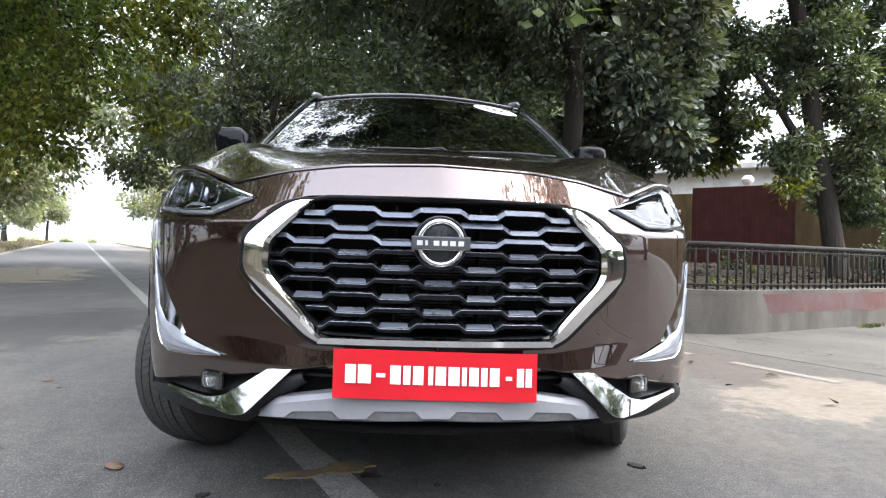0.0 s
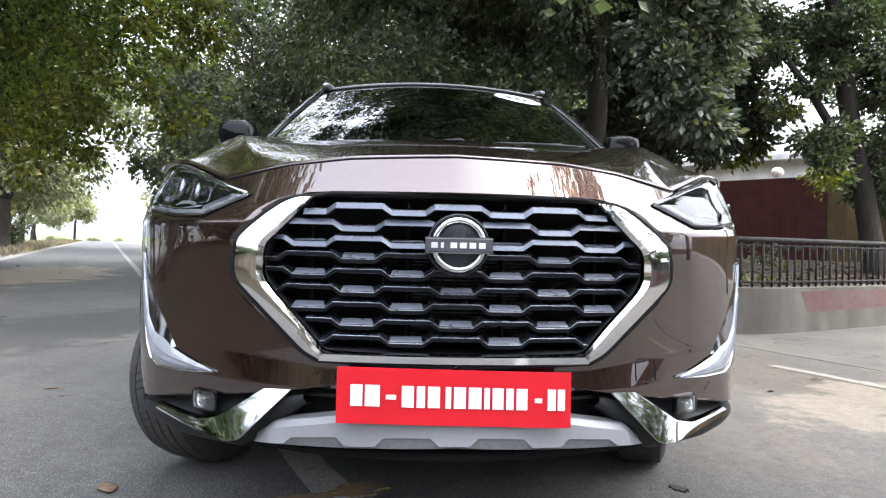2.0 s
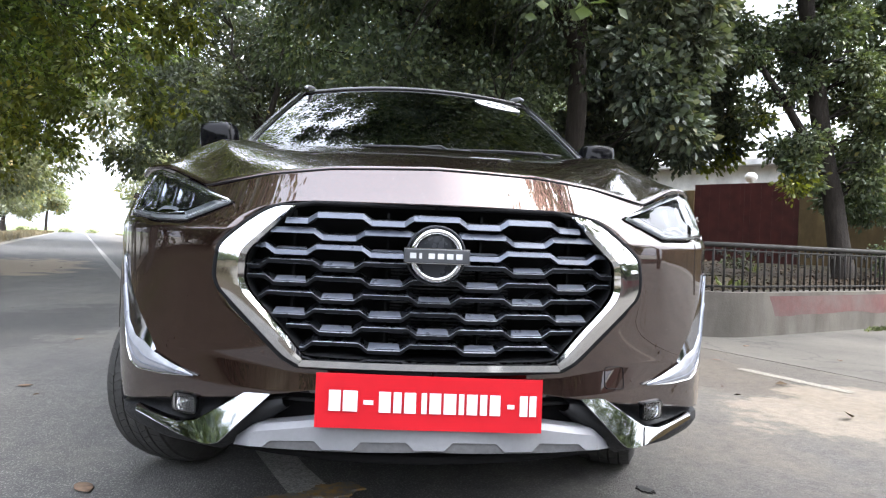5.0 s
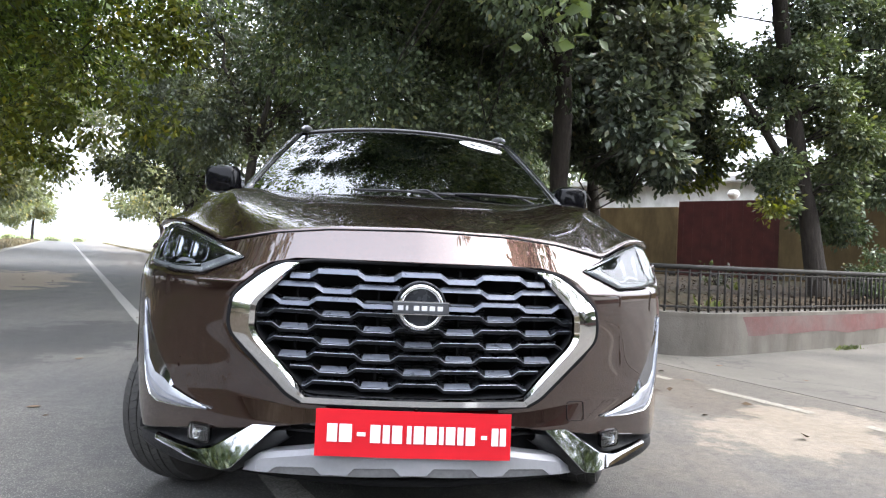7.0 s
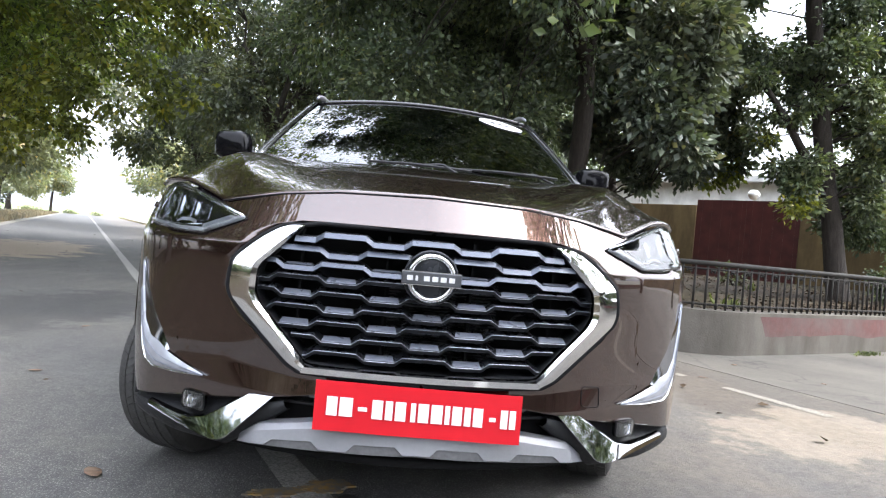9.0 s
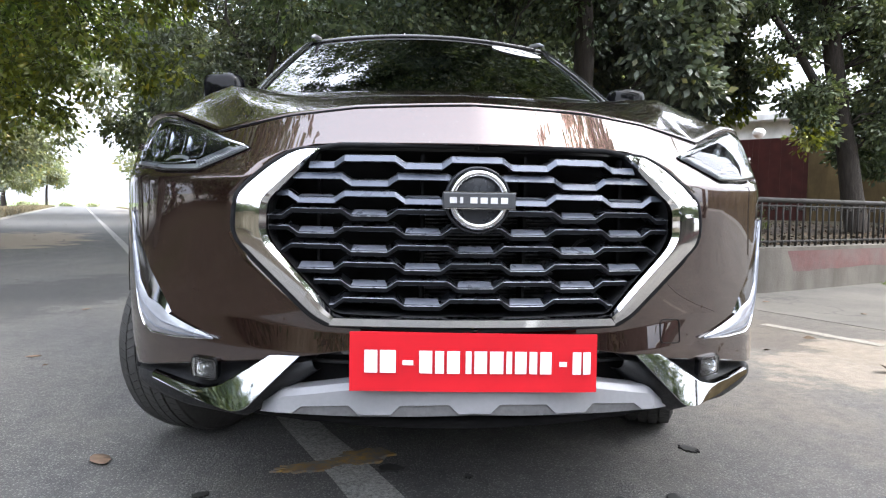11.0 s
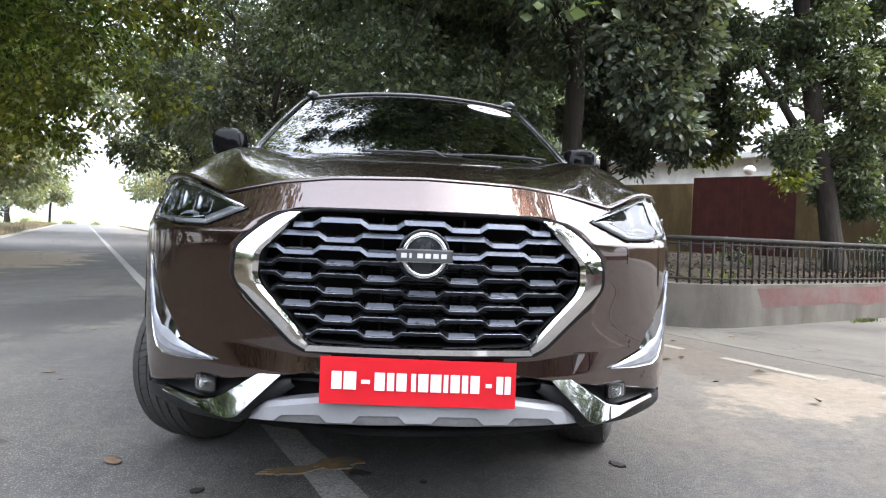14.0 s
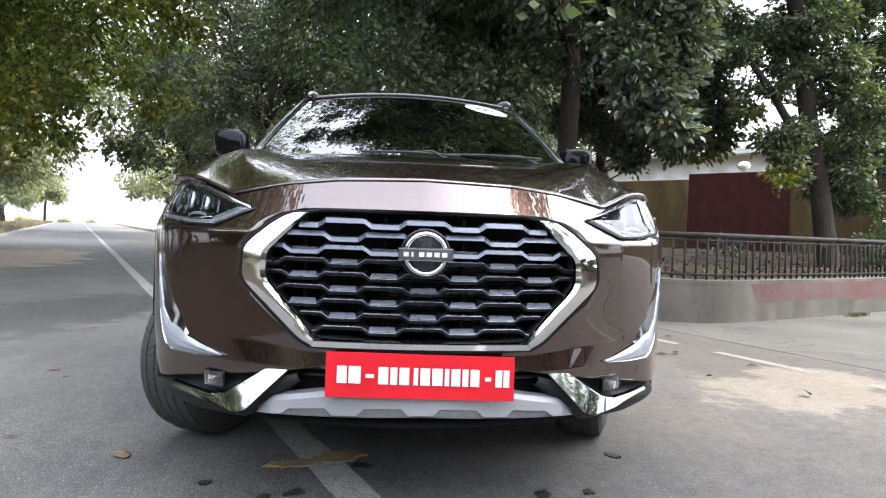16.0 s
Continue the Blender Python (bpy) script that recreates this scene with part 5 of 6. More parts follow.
    for x in (-0.33, -0.11, 0.11, 0.33):
        v, f = box(x - 0.003, x + 0.003, ring_y(x, 0.7) + 0.07, 0.12, 0.56, 0.87)
        part("strut", mesh_of("strut", v, f, M_VOID, False), CAR)


grille()


def emblem():
    e = thing("emblem", (0, -0.01, 0.775), "round chrome badge with a dark disc and a plain bar", "")
    e.parent = CAR
    e.matrix_parent_inverse = Matrix.Translation(-Vector(CAR.location))
    at = Matrix.Translation((0, -0.022, 0.776))

    def piece(name, vf, mat, label=""):
        ob = new(name, mesh_of(name, *moved(vf, Matrix.Translation((0, 0.004, 0.001))), mat))
        ob.parent = e
        return tagged(ob, label)

    piece("ring", lathe([(0.0475, 0.012), (0.0475, -0.004), (0.050, -0.010), (0.056, -0.011), (0.0605, -0.005), (0.0625, 0.012)], 48, "y"), M_SATIN, "satin chrome ring")
    piece("rim", lathe([(0.0625, 0.014), (0.0635, 0.004), (0.067, 0.004), (0.069, 0.016)], 48, "y"), M_SLAT)
    piece("disc", lathe([(0.0, 0.000), (0.030, 0.001), (0.0478, 0.004)], 40, "y"), M_SLAT, "dark grey disc")
    bar = joined(box(-0.073, 0.073, -0.018, 0.012, -0.0155, 0.0155))
    ob = new("bar", mesh_of("bar", *moved(bar, Matrix.Translation((0, 0.004, 0.0))), M_BADGE, False))
    ob.parent = e
    b = ob.modifiers.new("edge", "BEVEL")
    b.width, b.segments = 0.002, 2
    lettering = joined(*[box(-0.060 + 0.0205 * k, -0.060 + 0.0205 * k + (0.006 if k == 1 else 0.014), -0.0195, -0.017, -0.006, 0.006) for k in range(6)])
    ob = new("bar_mark", mesh_of("bar_mark", *moved(lettering, Matrix.Translation((0, 0.004, 0.0))), M_MARK, False))
    ob.parent = e
    frame_bar = joined(box(-0.0735, 0.0735, -0.0165, 0.010, 0.0155, 0.0172), box(-0.0735, 0.0735, -0.0165, 0.010, -0.0172, -0.0155))
    ob = new("bar_edge", mesh_of("bar_edge", *moved(frame_bar, Matrix.Translation((0, 0.004, 0.0))), M_SATIN, False))
    ob.parent = e
    return e


emblem()


def number_plate():
    tilt = radians(-2.0)
    x0, x1, z0, z1 = -0.256, 0.252, 0.386, 0.506
    v, f = box(x0, x1, -0.004, 0.0, z0, z1)

    def warp(p, out=0.0):
        x, y, z = p
        return (x, y - 0.016 + 0.06 * x * x + 0.03 * (z - 0.39) - out + 0.002 * math.sin(x * 19), z - 0.003 * math.sin(x * 7))

    vg, fg = grid(lambda a, b: warp((x0 + (x1 - x0) * a, -0.004, z0 + (z1 - z0) * b)), 60, 8)
    plate = part("number_plate", mesh_of("number_plate", vg, fg, M_PLATE, False), CAR, "red temporary registration plate with white bars", solid=0.003)
    bars = [(-0.226, -0.200), (-0.195, -0.163), (-0.150, -0.128), (-0.116, -0.090), (-0.084, -0.066), (-0.060, -0.034), (-0.022, -0.010), (-0.004, 0.022), (0.028, 0.056), (0.062, 0.074), (0.080, 0.104), (0.110, 0.126), (0.132, 0.156), (0.172, 0.188), (0.200, 0.218), (0.222, 0.238)]
    for k, (a, b) in enumerate(bars):
        short = k in (2, 13)
        lo, hi = (0.440, 0.450) if short else (0.424, 0.470)
        vg, fg = grid(lambda p, q: warp((a + (b - a) * p, -0.004, lo + (hi - lo) * q), 0.0028), 3, 2)
        ob = new("plate_bar", mesh_of("plate_bar", vg, fg, M_WHITE))
        ob.parent = plate


number_plate()


def plate_bracket(s):
    loop = smooth_loop([(0.236, 0.452), (0.276, 0.450), (0.280, 0.492), (0.270, 0.503), (0.236, 0.505)], 0.008)
    v, f = prism(loop, lambda x, z: (s * x, 0.016 + 0.3 * x * x, z), lambda x, z: (s * x, 0.05 + 0.3 * x * x, z))
    part("plate_bracket", mesh_of("plate_bracket", v, f if s > 0 else [q[::-1] for q in f], M_SKID_DARK, False), CAR, "grey plate holder behind the number plate", bevel=0.003)


plate_bracket(1)
plate_bracket(-1)


def patch(name, outline, depth, mat, parent, label="", s=1, back=0.02, rings=5, crown=0.0, bevel=0.0, fn=front_y):
    """A panel piece with an outline of (x, z) lying depth metres before the front panel; crown swells its middle."""
    o = [Vector(p) for p in outline]
    c = sum(o, Vector((0, 0))) / len(o)
    n = len(o)
    verts, faces = [], []
    for r in range(rings):
        f = 1 - r / rings
        for p in o:
            q = c + (p - c) * f
            verts.append((s * q.x, fn(q.x, q.y) - depth - crown * (1 - f * f), q.y))
    verts.append((s * c.x, fn(c.x, c.y) - depth - crown, c.y))
    for r in range(rings - 1):
        for i in range(n):
            faces.append((r * n + i, r * n + (i + 1) % n, (r + 1) * n + (i + 1) % n, (r + 1) * n + i))
    for i in range(n):
        faces.append(((rings - 1) * n + i, (rings - 1) * n + (i + 1) % n, rings * n))
    b0 = len(verts)
    for p in o:
        verts.append((s * p.x, fn(p.x, p.y) - depth + back, p.y))
    for i in range(n):
        faces.append((i, b0 + i, b0 + (i + 1) % n, (i + 1) % n))
    area = sum(o[i].x * o[(i + 1) % n].y - o[(i + 1) % n].x * o[i].y for i in range(n))
    if (area > 0) != (s > 0):
        faces = [q[::-1] for q in faces]
    ob = new(name, mesh_of(name, verts, faces, mat))
    if bevel:
        m = ob.modifiers.new("edge", "BEVEL")
        m.width, m.segments, m.limit_method, m.angle_limit = bevel, 2, "ANGLE", radians(50)
    if parent is CAR:
        adopt(ob, CAR, label)
    else:
        ob.parent = parent
        tagged(ob, label)
    return ob


def loft(name, outer, inner, depths, mat, parent, label="", s=1, n=40, fn=front_y):
    """A ribbon between two open lines of (x, z); depths: how far each of its long edges stands before the panel."""
    if len(outer) == len(inner):
        g = np.linspace(0, len(outer) - 1, (len(outer) - 1) * 6 + 1)
        o, i = [[tuple(np.interp(t, range(len(w)), [p[c] for p in w]) for c in (0, 1)) for t in g] for w in (outer, inner)]
        n = len(g)
    else:
        o, i = along(outer, n), along(inner, n)
    k = len(depths)
    v, f = [], []
    for p, q in zip(o, i):
        for j, dep in enumerate(depths):
            t = j / (k - 1)
            x, z = p[0] + (q[0] - p[0]) * t, p[1] + (q[1] - p[1]) * t
            v.append((s * x, fn(x, z) - dep, z))
    for a in range(n - 1):
        for j in range(k - 1):
            f.append((a * k + j, a * k + j + 1, (a + 1) * k + j + 1, (a + 1) * k + j))
    e = (Vector(v[k]) - Vector(v[0])).cross(Vector(v[k - 1]) - Vector(v[0]))
    m = len(v) // 2 // k * k
    e = (Vector(v[m + k]) - Vector(v[m])).cross(Vector(v[m + k - 1]) - Vector(v[m]))
    if e.y < 0:
        f = [q[::-1] for q in f]
    ob = new(name, mesh_of(name, v, f, mat, name != "fog_trim"))
    if parent is CAR:
        adopt(ob, CAR, label)
    else:
        ob.parent = parent
        tagged(ob, label)
    return ob


def headlight(s):
    o = smooth_loop(LAMP_OUT, 0.010)
    mid = Vector((0.685, 0.900))

    def inset(k, dz=0.0):
        return [(mid.x + (x - mid.x) * k, mid.y + (z - mid.y) * (k - dz)) for x, z in o]

    def line(name, pts, depth, radius, mat, closed=False):
        ob = new(name, mesh_of(name, *tube([(s * x, front_y(x, z) - depth, z) for x, z in pts], radius, 6, closed), mat))
        ob.parent = housing
        return ob

    housing = patch("headlight", o, -0.020, M_GLOSS, CAR, "swept headlight with a clear lens and dark inside", s, rings=4, back=0.01)
    wall = loft("bezel", o + o[:1], inset(0.90, 0.05) + inset(0.90, 0.05)[:1], (0.000, -0.001, -0.005), M_SATIN, housing, "grey inner bezel", s)
    # ribbed guide from the inner tip to the lower corner, then a thin strip along the bottom
    low, high = [(0.492, 0.882), (0.545, 0.860), (0.606, 0.838)], [(0.540, 0.889), (0.572, 0.876), (0.618, 0.858)]
    loft("light_guide", low, high, (0.001, 0.005, 0.004, -0.004), M_FROST, housing, "frosted ribbed light guide", s)
    for k in range(15):
        t = 0.16 + k * 0.056
        a_, b_ = [tuple(np.interp(t, (0, 0.5, 1), [p[c] for p in w]) for c in (0, 1)) for w in (low, high)]
        line("rib", [tuple(np.array(a_) * (1 - f) + np.array(b_) * f) for f in (0.12, 0.5, 0.88)], 0.0045, 0.0011, M_PAD)
    loft("light_guide", [(0.606, 0.838), (0.70, 0.841), (0.800, 0.855)], [(0.612, 0.850), (0.70, 0.850), (0.795, 0.863)], (0.001, 0.003, -0.003), M_FROST, housing, "frosted light guide", s)
    line("trim", [(0.500, 0.889), (0.585, 0.917), (0.66, 0.944), (0.738, 0.964)], 0.000, 0.0030, M_CHROME)
    line("trim", [(0.752, 0.958), (0.776, 0.908), (0.786, 0.868)], 0.001, 0.0028, M_CHROME)
    line("trim", [(0.618, 0.858), (0.68, 0.853), (0.735, 0.857), (0.786, 0.868)], 0.002, 0.0016, M_CHROME)
    for x0, x1 in ((0.604, 0.660), (0.664, 0.716), (0.720, 0.772)):
        def roof_z(x):
            return float(np.interp(x, (0.585, 0.735, 0.772), (0.902, 0.950, 0.936)))

        loop = smooth_loop([(x0, 0.868), (x1, 0.862 + 0.04 * (x1 - 0.66)), (x1, roof_z(x1)), (x0, roof_z(x0))], 0.008)
        patch("reflector", loop, -0.003, M_DARKCHROME, housing, "concave chrome reflector", s, rings=6, back=0.004, crown=-0.013)
        cx, cz = (x0 + x1) / 2, 0.868 + 0.5 * (roof_z((x0 + x1) / 2) - 0.868)
        bulb = smooth_loop([(cx - 0.011, cz - 0.010), (cx + 0.011, cz - 0.010), (cx + 0.011, cz + 0.010), (cx - 0.011, cz + 0.010)], 0.005)
        patch("projector", bulb, -0.006, M_GLOSS, housing, "dark lamp module", s, rings=3, back=0.006, crown=0.005)
    loft("lamp_step", [(0.640, 0.858), (0.660, 0.864), (0.690, 0.864), (0.706, 0.858)], [(0.640, 0.866), (0.660, 0.873), (0.690, 0.873), (0.706, 0.866)], (0.002, -0.001, -0.006), M_FROST, housing, "", s)
    patch("lens", o, 0.005, M_CLEAR, housing, "clear lens", s, back=0.004, rings=6, crown=0.008)
    line("seal", o, -0.001, 0.0020, M_VOID, True)


DRL_OUT = [(0.813, 0.742), (0.813, 0.66), (0.802, 0.56), (0.788, 0.50), (0.770, 0.468), (0.742, 0.454), (0.66, 0.454), (0.566, 0.462)]
DRL_MID = [(0.811, 0.738), (0.798, 0.66), (0.780, 0.575), (0.752, 0.535), (0.716, 0.522), (0.690, 0.503), (0.637, 0.4845), (0.568, 0.464)]
DRL_IN = [(0.809, 0.735), (0.776, 0.665), (0.738, 0.60), (0.714, 0.565), (0.698, 0.535), (0.684, 0.508), (0.635, 0.486), (0.569, 0.465)]


def drl(s):
    grow = [(x + 0.005, z - 0.005) for x, z in DRL_OUT]
    body = loft("daytime_lamp", [(0.813, 0.750)] + grow + [(0.552, 0.460)], [(0.808, 0.745)] + [(x - 0.006, z + 0.003) for x, z in DRL_IN] + [(0.555, 0.463)], (-0.004, 0.003, 0.003, -0.004), M_GLOSS, CAR, "blade shaped chrome and glass daytime lamp", s)
    loft("reflector", DRL_MID[:6], DRL_IN[:6], (0.007, 0.004, -0.001), M_DARKCHROME, body, "chrome inner face", s)
    loft("light_guide", DRL_OUT, DRL_MID, (0.003, 0.012, 0.015, 0.014, 0.006), M_LIGHTBAR, body, "frosted light blade", s)
    for t in (0.30, 0.62):
        pts = [tuple(np.array(p) * (1 - t) + np.array(q) * t) for p, q in zip(DRL_OUT, DRL_MID)][1:]
        groove = new("groove", mesh_of("groove", *tube([(s * x, front_y(x, z) - 0.0145, z) for x, z in rounded(pts, 4, 2)], 0.0016, 5), M_PAD))
        groove.parent = body
    loft("chrome_edge", [(x + 0.003, z - 0.004) for x, z in DRL_OUT], DRL_OUT, (0.004, 0.008, 0.004), M_CHROME, body, "thin chrome edge", s)


def lower_y(x, z):
    return front_y(x, z) + 0.012


def low_face(s):
    # black lower cladding with its chrome tick and fog lamp
    up = [(0.29, 0.462), (0.42, 0.436), (0.60, 0.406), (0.70, 0.386), (0.80, 0.366)]
    mid = [(0.34, 0.432), (0.44, 0.410), (0.58, 0.350), (0.70, 0.352), (0.806, 0.345)]
    low = [(0.325, 0.404), (0.435, 0.318), (0.50, 0.276), (0.66, 0.272), (0.792, 0.298)]
    loft("lower_cladding", up, mid, (0.000, -0.010, -0.034, -0.036, -0.012, 0.002), M_BLACK, CAR, "black textured lower cladding", s, fn=lower_y)
    loft("lower_cladding", mid, low, (0.002, 0.008, 0.006, -0.006, -0.05), M_BLACK, CAR, "black textured lower cladding", s, fn=lower_y)
    def tick_y(x, z):
        bend = 0.5 * (x - 0.55 + math.sqrt((x - 0.55) ** 2 + 0.0016))
        return 0.027 + 0.47 * (x - 0.37) + 0.22 * bend + 0.47 * (z - 0.38)

    edge_up = [(0.430, 0.441), (0.500, 0.394), (0.556, 0.357), (0.604, 0.344), (0.66, 0.347), (0.742, 0.357)]
    edge_low = [(0.362, 0.445), (0.430, 0.378), (0.496, 0.312), (0.528, 0.303), (0.62, 0.315), (0.744, 0.343)]
    rails = []
    for line in (edge_up, edge_low):
        p = np.array(along(line, 41))
        q = p.copy()
        for _ in range(1):
            q[1:-1] = (q[:-2] + 2 * q[1:-1] + q[2:]) / 4
        rails.append(q)
    v, f = [], []
    for a, b in zip(*rails):
        for t, out in ((0.0, 0.026), (0.0, 0.002), (0.03, 0.0), (0.5, -0.0005), (0.97, 0.0), (1.0, 0.002), (1.0, 0.026)):
            x, z = a + (b - a) * t
            near = (tick_y(x, z) + 1.45) / (tick_y(x, 0.38) + 1.472 - 0.03 * (0.38 - z))   # the leaning face keeps its bearing from the road
            v.append((s * x * near, tick_y(x, z) + out, 0.80 + (z - 0.80) * near))
    for k in range(40):
        for c in range(6):
            quad = (k * 7 + c, k * 7 + c + 1, (k + 1) * 7 + c + 1, (k + 1) * 7 + c)
            f.append(quad if s > 0 else quad[::-1])
    me = mesh_of("fog_trim", v, f, M_SMOKED)
    me.set_sharp_from_angle(angle=radians(18))
    part("fog_trim", me, CAR, "chrome tick shaped fog lamp trim")
    fog = thing("fog_lamp", (s * 0.590, front_y(0.590, 0.392) - 0.004, 0.392), "rounded square fog lamp in a black recess", "")
    fog.parent = CAR
    fog.matrix_parent_inverse = Matrix.Translation(-Vector(CAR.location))
    bez = smooth_loop([(-0.036, -0.025), (0.036, -0.025), (0.036, 0.025), (-0.036, 0.025)], 0.013)
    slope = s * 0.60
    for nm, k, dep, mat in (("bezel", 1.0, 0.002, M_GLOSS), ("reflector", 0.86, 0.004, M_SATIN), ("lens", 0.92, 0.010, M_CLEAR)):
        v, f = prism([(a * k, b * k) for a, b in bez], lambda a, b: (a, slope * a - dep, b), lambda a, b: (a, slope * a - dep + 0.02, b))
        ob = new(nm, mesh_of(nm, v, f, mat, False))
        ob.parent = fog
        if nm == "reflector":
            v, f = lathe([(0.017, 0.0), (0.013, 0.006), (0.0, -0.003)], 16, "y")
            bulb = new("bulb", mesh_of("bulb", [(p[0], p[1] - 0.005, p[2]) for p in v], f, M_CHROME))
            bulb.parent = ob


for side in (1, -1):
    headlight(side)
    drl(side)
    low_face(side)


def skid():
    top = [(0.0, 0.402), (0.25, 0.393), (0.398, 0.368), (0.430, 0.350), (0.452, 0.326)]

    def wave(x):
        q = abs((x % 0.206) - 0.103)
        return 1.0 if q < 0.050 else 0.0 if q > 0.070 else (0.070 - q) / 0.020

    xs = sorted({-0.452, 0.452, 0.398, -0.398} | {c * 0.206 + 0.103 + e for c in range(-3, 3) for e in (-0.103, -0.070, -0.050, 0.0, 0.050, 0.070) if abs(c * 0.206 + 0.103 + e) < 0.445})
    rows = []
    for x in xs:
        zt = float(np.interp(abs(x), [p[0] for p in top], [p[1] for p in top]))
        zb = float(np.interp(abs(x), [0, 0.40, 0.462], [0.330, 0.318, 0.317]))
        zm = zb + (zt - zb) * (0.12 + 0.26 * wave(x) * (1 if abs(x) < 0.43 else 0))
        y = 0.40 * x * x
        y += 0.5 * max(0.0, abs(x) - 0.41)
        ym = y - 0.004 - 0.010 * (zt - 0.012 - zm) / (zt - 0.012 - zb)
        rows.append([(x, y + 0.045, zt + 0.002), (x, y + 0.010, zt), (x, y - 0.004, zt - 0.012), (x, ym, zm), (x, ym + 0.005, zm - 0.0025), (x, y - 0.002, zb + 0.002), (x, y + 0.02, zb - 0.006), (x, y + 0.10, zb - 0.012)])
    k = len(rows[0])
    sv = [p for r in rows for p in r]
    upper, lower = [], []
    for a in range(len(rows) - 1):
        for j in range(k - 1):
            q = (a * k + j, a * k + j + 1, (a + 1) * k + j + 1, (a + 1) * k + j)
            (upper if j < 4 else lower).append(q)
    part("skid_plate", mesh_of("skid_plate", sv, upper, M_SKID, "sharp"), CAR, "silver painted skid plate")
    part("skid_lip", mesh_of("skid_lip", sv, lower, M_SKID_DARK, "sharp"), CAR, "grey stepped lower lip")
    v, f = grid(lambda u, w: ((u - 0.5) * 0.94, 0.10 + 0.4 * ((u - 0.5) * 0.94) ** 2, 0.30 + 0.20 * w), 20, 4)
    part("lower_intake", mesh_of("lower_intake", v, f, M_VOID), CAR, "black lower air intake")
    for z in (0.425, 0.445):
        v, f = tube([((u - 0.5) * 0.8, 0.05 + 0.4 * ((u - 0.5) * 0.8) ** 2, z) for u in np.linspace(0, 1, 15)], 0.005, 6)
        part("intake_bar", mesh_of("intake_bar", v, f, M_BLACK), CAR)
    v, f = grid(lambda u, w: ((u - 0.5) * 1.5, 0.12 + 0.5 * ((u - 0.5) * 1.5) ** 2 + 3.4 * w, 0.28 - 0.02 * w), 12, 4)
    part("underbody", mesh_of("underbody", v, f, M_VOID), CAR, solid=0.02)


skid()

# hood: front edge follows the bumper, then the lamps
HOOD_X = [0.0, 0.25, 0.405, 0.575, 0.71, 0.80, 0.845]
HOOD_Z = [0.980, 0.975, 0.961, 0.931, 0.987, 0.999, 0.990]


def hood_front(x):
    a = abs(x)
    z = float(np.interp(a, HOOD_X, HOOD_Z))
    return front_y(min(a, 0.845), min(z, 0.975)) + 0.006 + 0.008 * min(1.0, max(0.0, (a - 0.50) / 0.1)), z


def hood_ridge(v):
    """Half distance between the two raised creases, from the front edge back."""
    return float(np.interp(v, (0.0, 0.06, 0.2, 0.42, 1.0), (0.44, 0.47, 0.56, 0.655, 0.675)))


def hood_at(u, v):
    """u runs from -1 to 1 with the creases at 0.62, v from the front edge to the cowl."""
    k, r = abs(u), hood_ridge(v)
    a = r * k / 0.62 if k < 0.62 else r + (0.845 - r) * (k - 0.62) / 0.38
    y0, z0 = hood_front(a)
    y = y0 + (1.16 - y0) * v
    zt = 1.152 - 0.012 * (a / 0.6) ** 2 if a < 0.6 else 1.140 - (a - 0.6) * 0.30
    z = z0 + (zt - z0) * (1 - (1 - v) ** 1.9)
    swell = 0.056 * min(1.0, max(0.0, v - 0.01) * 2.6) * (1 - 0.52 * v)
    z += swell * (max(0.0, 1 - (r - a) / 0.27) ** 1.7 if a < r else max(0.0, 1 - (a - r) / 0.20))
    if a > 0.70:
        z -= 0.9 * (a - 0.70) ** 2 * (0.4 + 0.6 * v) * 2.2
    return (math.copysign(a, u), y, z)


v, f = grid(lambda u, w: hood_at((u - 0.5) * 2, w), 100, 40)
me = mesh_of("hood", v, f, M_PAINT)
me.set_sharp_from_angle(angle=radians(16))
part("hood", me, CAR, "dark brown metallic hood with raised shoulders", solid=0.01)
path = [(x, front_y(x, float(np.interp(abs(x), HOOD_X, HOOD_Z))) - 0.001, float(np.interp(abs(x), HOOD_X, HOOD_Z)) - 0.004) for x in np.linspace(-0.575, 0.575, 40)]
part("shut_line", mesh_of("shut_line", *tube(path, 0.0025, 6), M_VOID), CAR)

# sides
AXLE_F, AXLE_R, WHEEL_R, ARCH = 0.82, 3.32, 0.325, 0.375


def side_top(y):
    return float(np.interp(y, [0.55, 0.8, 1.16, 1.6, 3.2, 3.9], [0.965, 0.985, 1.03, 1.04, 1.09, 1.05]))


def side_x(y, z):
    bulge = 0.882 - 0.10 * max(0, z - 0.80) ** 1.3 * 3 - 0.05 * max(0, 0.55 - z)
    bulge -= 0.26 * max(0.0, z - 0.82) * min(1.0, max(0.0, (0.95 - y) / 0.3))
    if y > 3.4:
        bulge -= 0.35 * (y - 3.4) ** 2
    for c in (AXLE_F, AXLE_R):
        d = math.hypot(y - c, z - WHEEL_R)
        if d < 0.55:
            bulge += 0.012 * (1 - d / 0.55)
    return bulge


def side_low(y):
    z = 0.28
    for c in (AXLE_F, AXLE_R):
        if abs(y - c) < ARCH:
            z = max(z, WHEEL_R + math.sqrt(ARCH ** 2 - (y - c) ** 2))
    return z


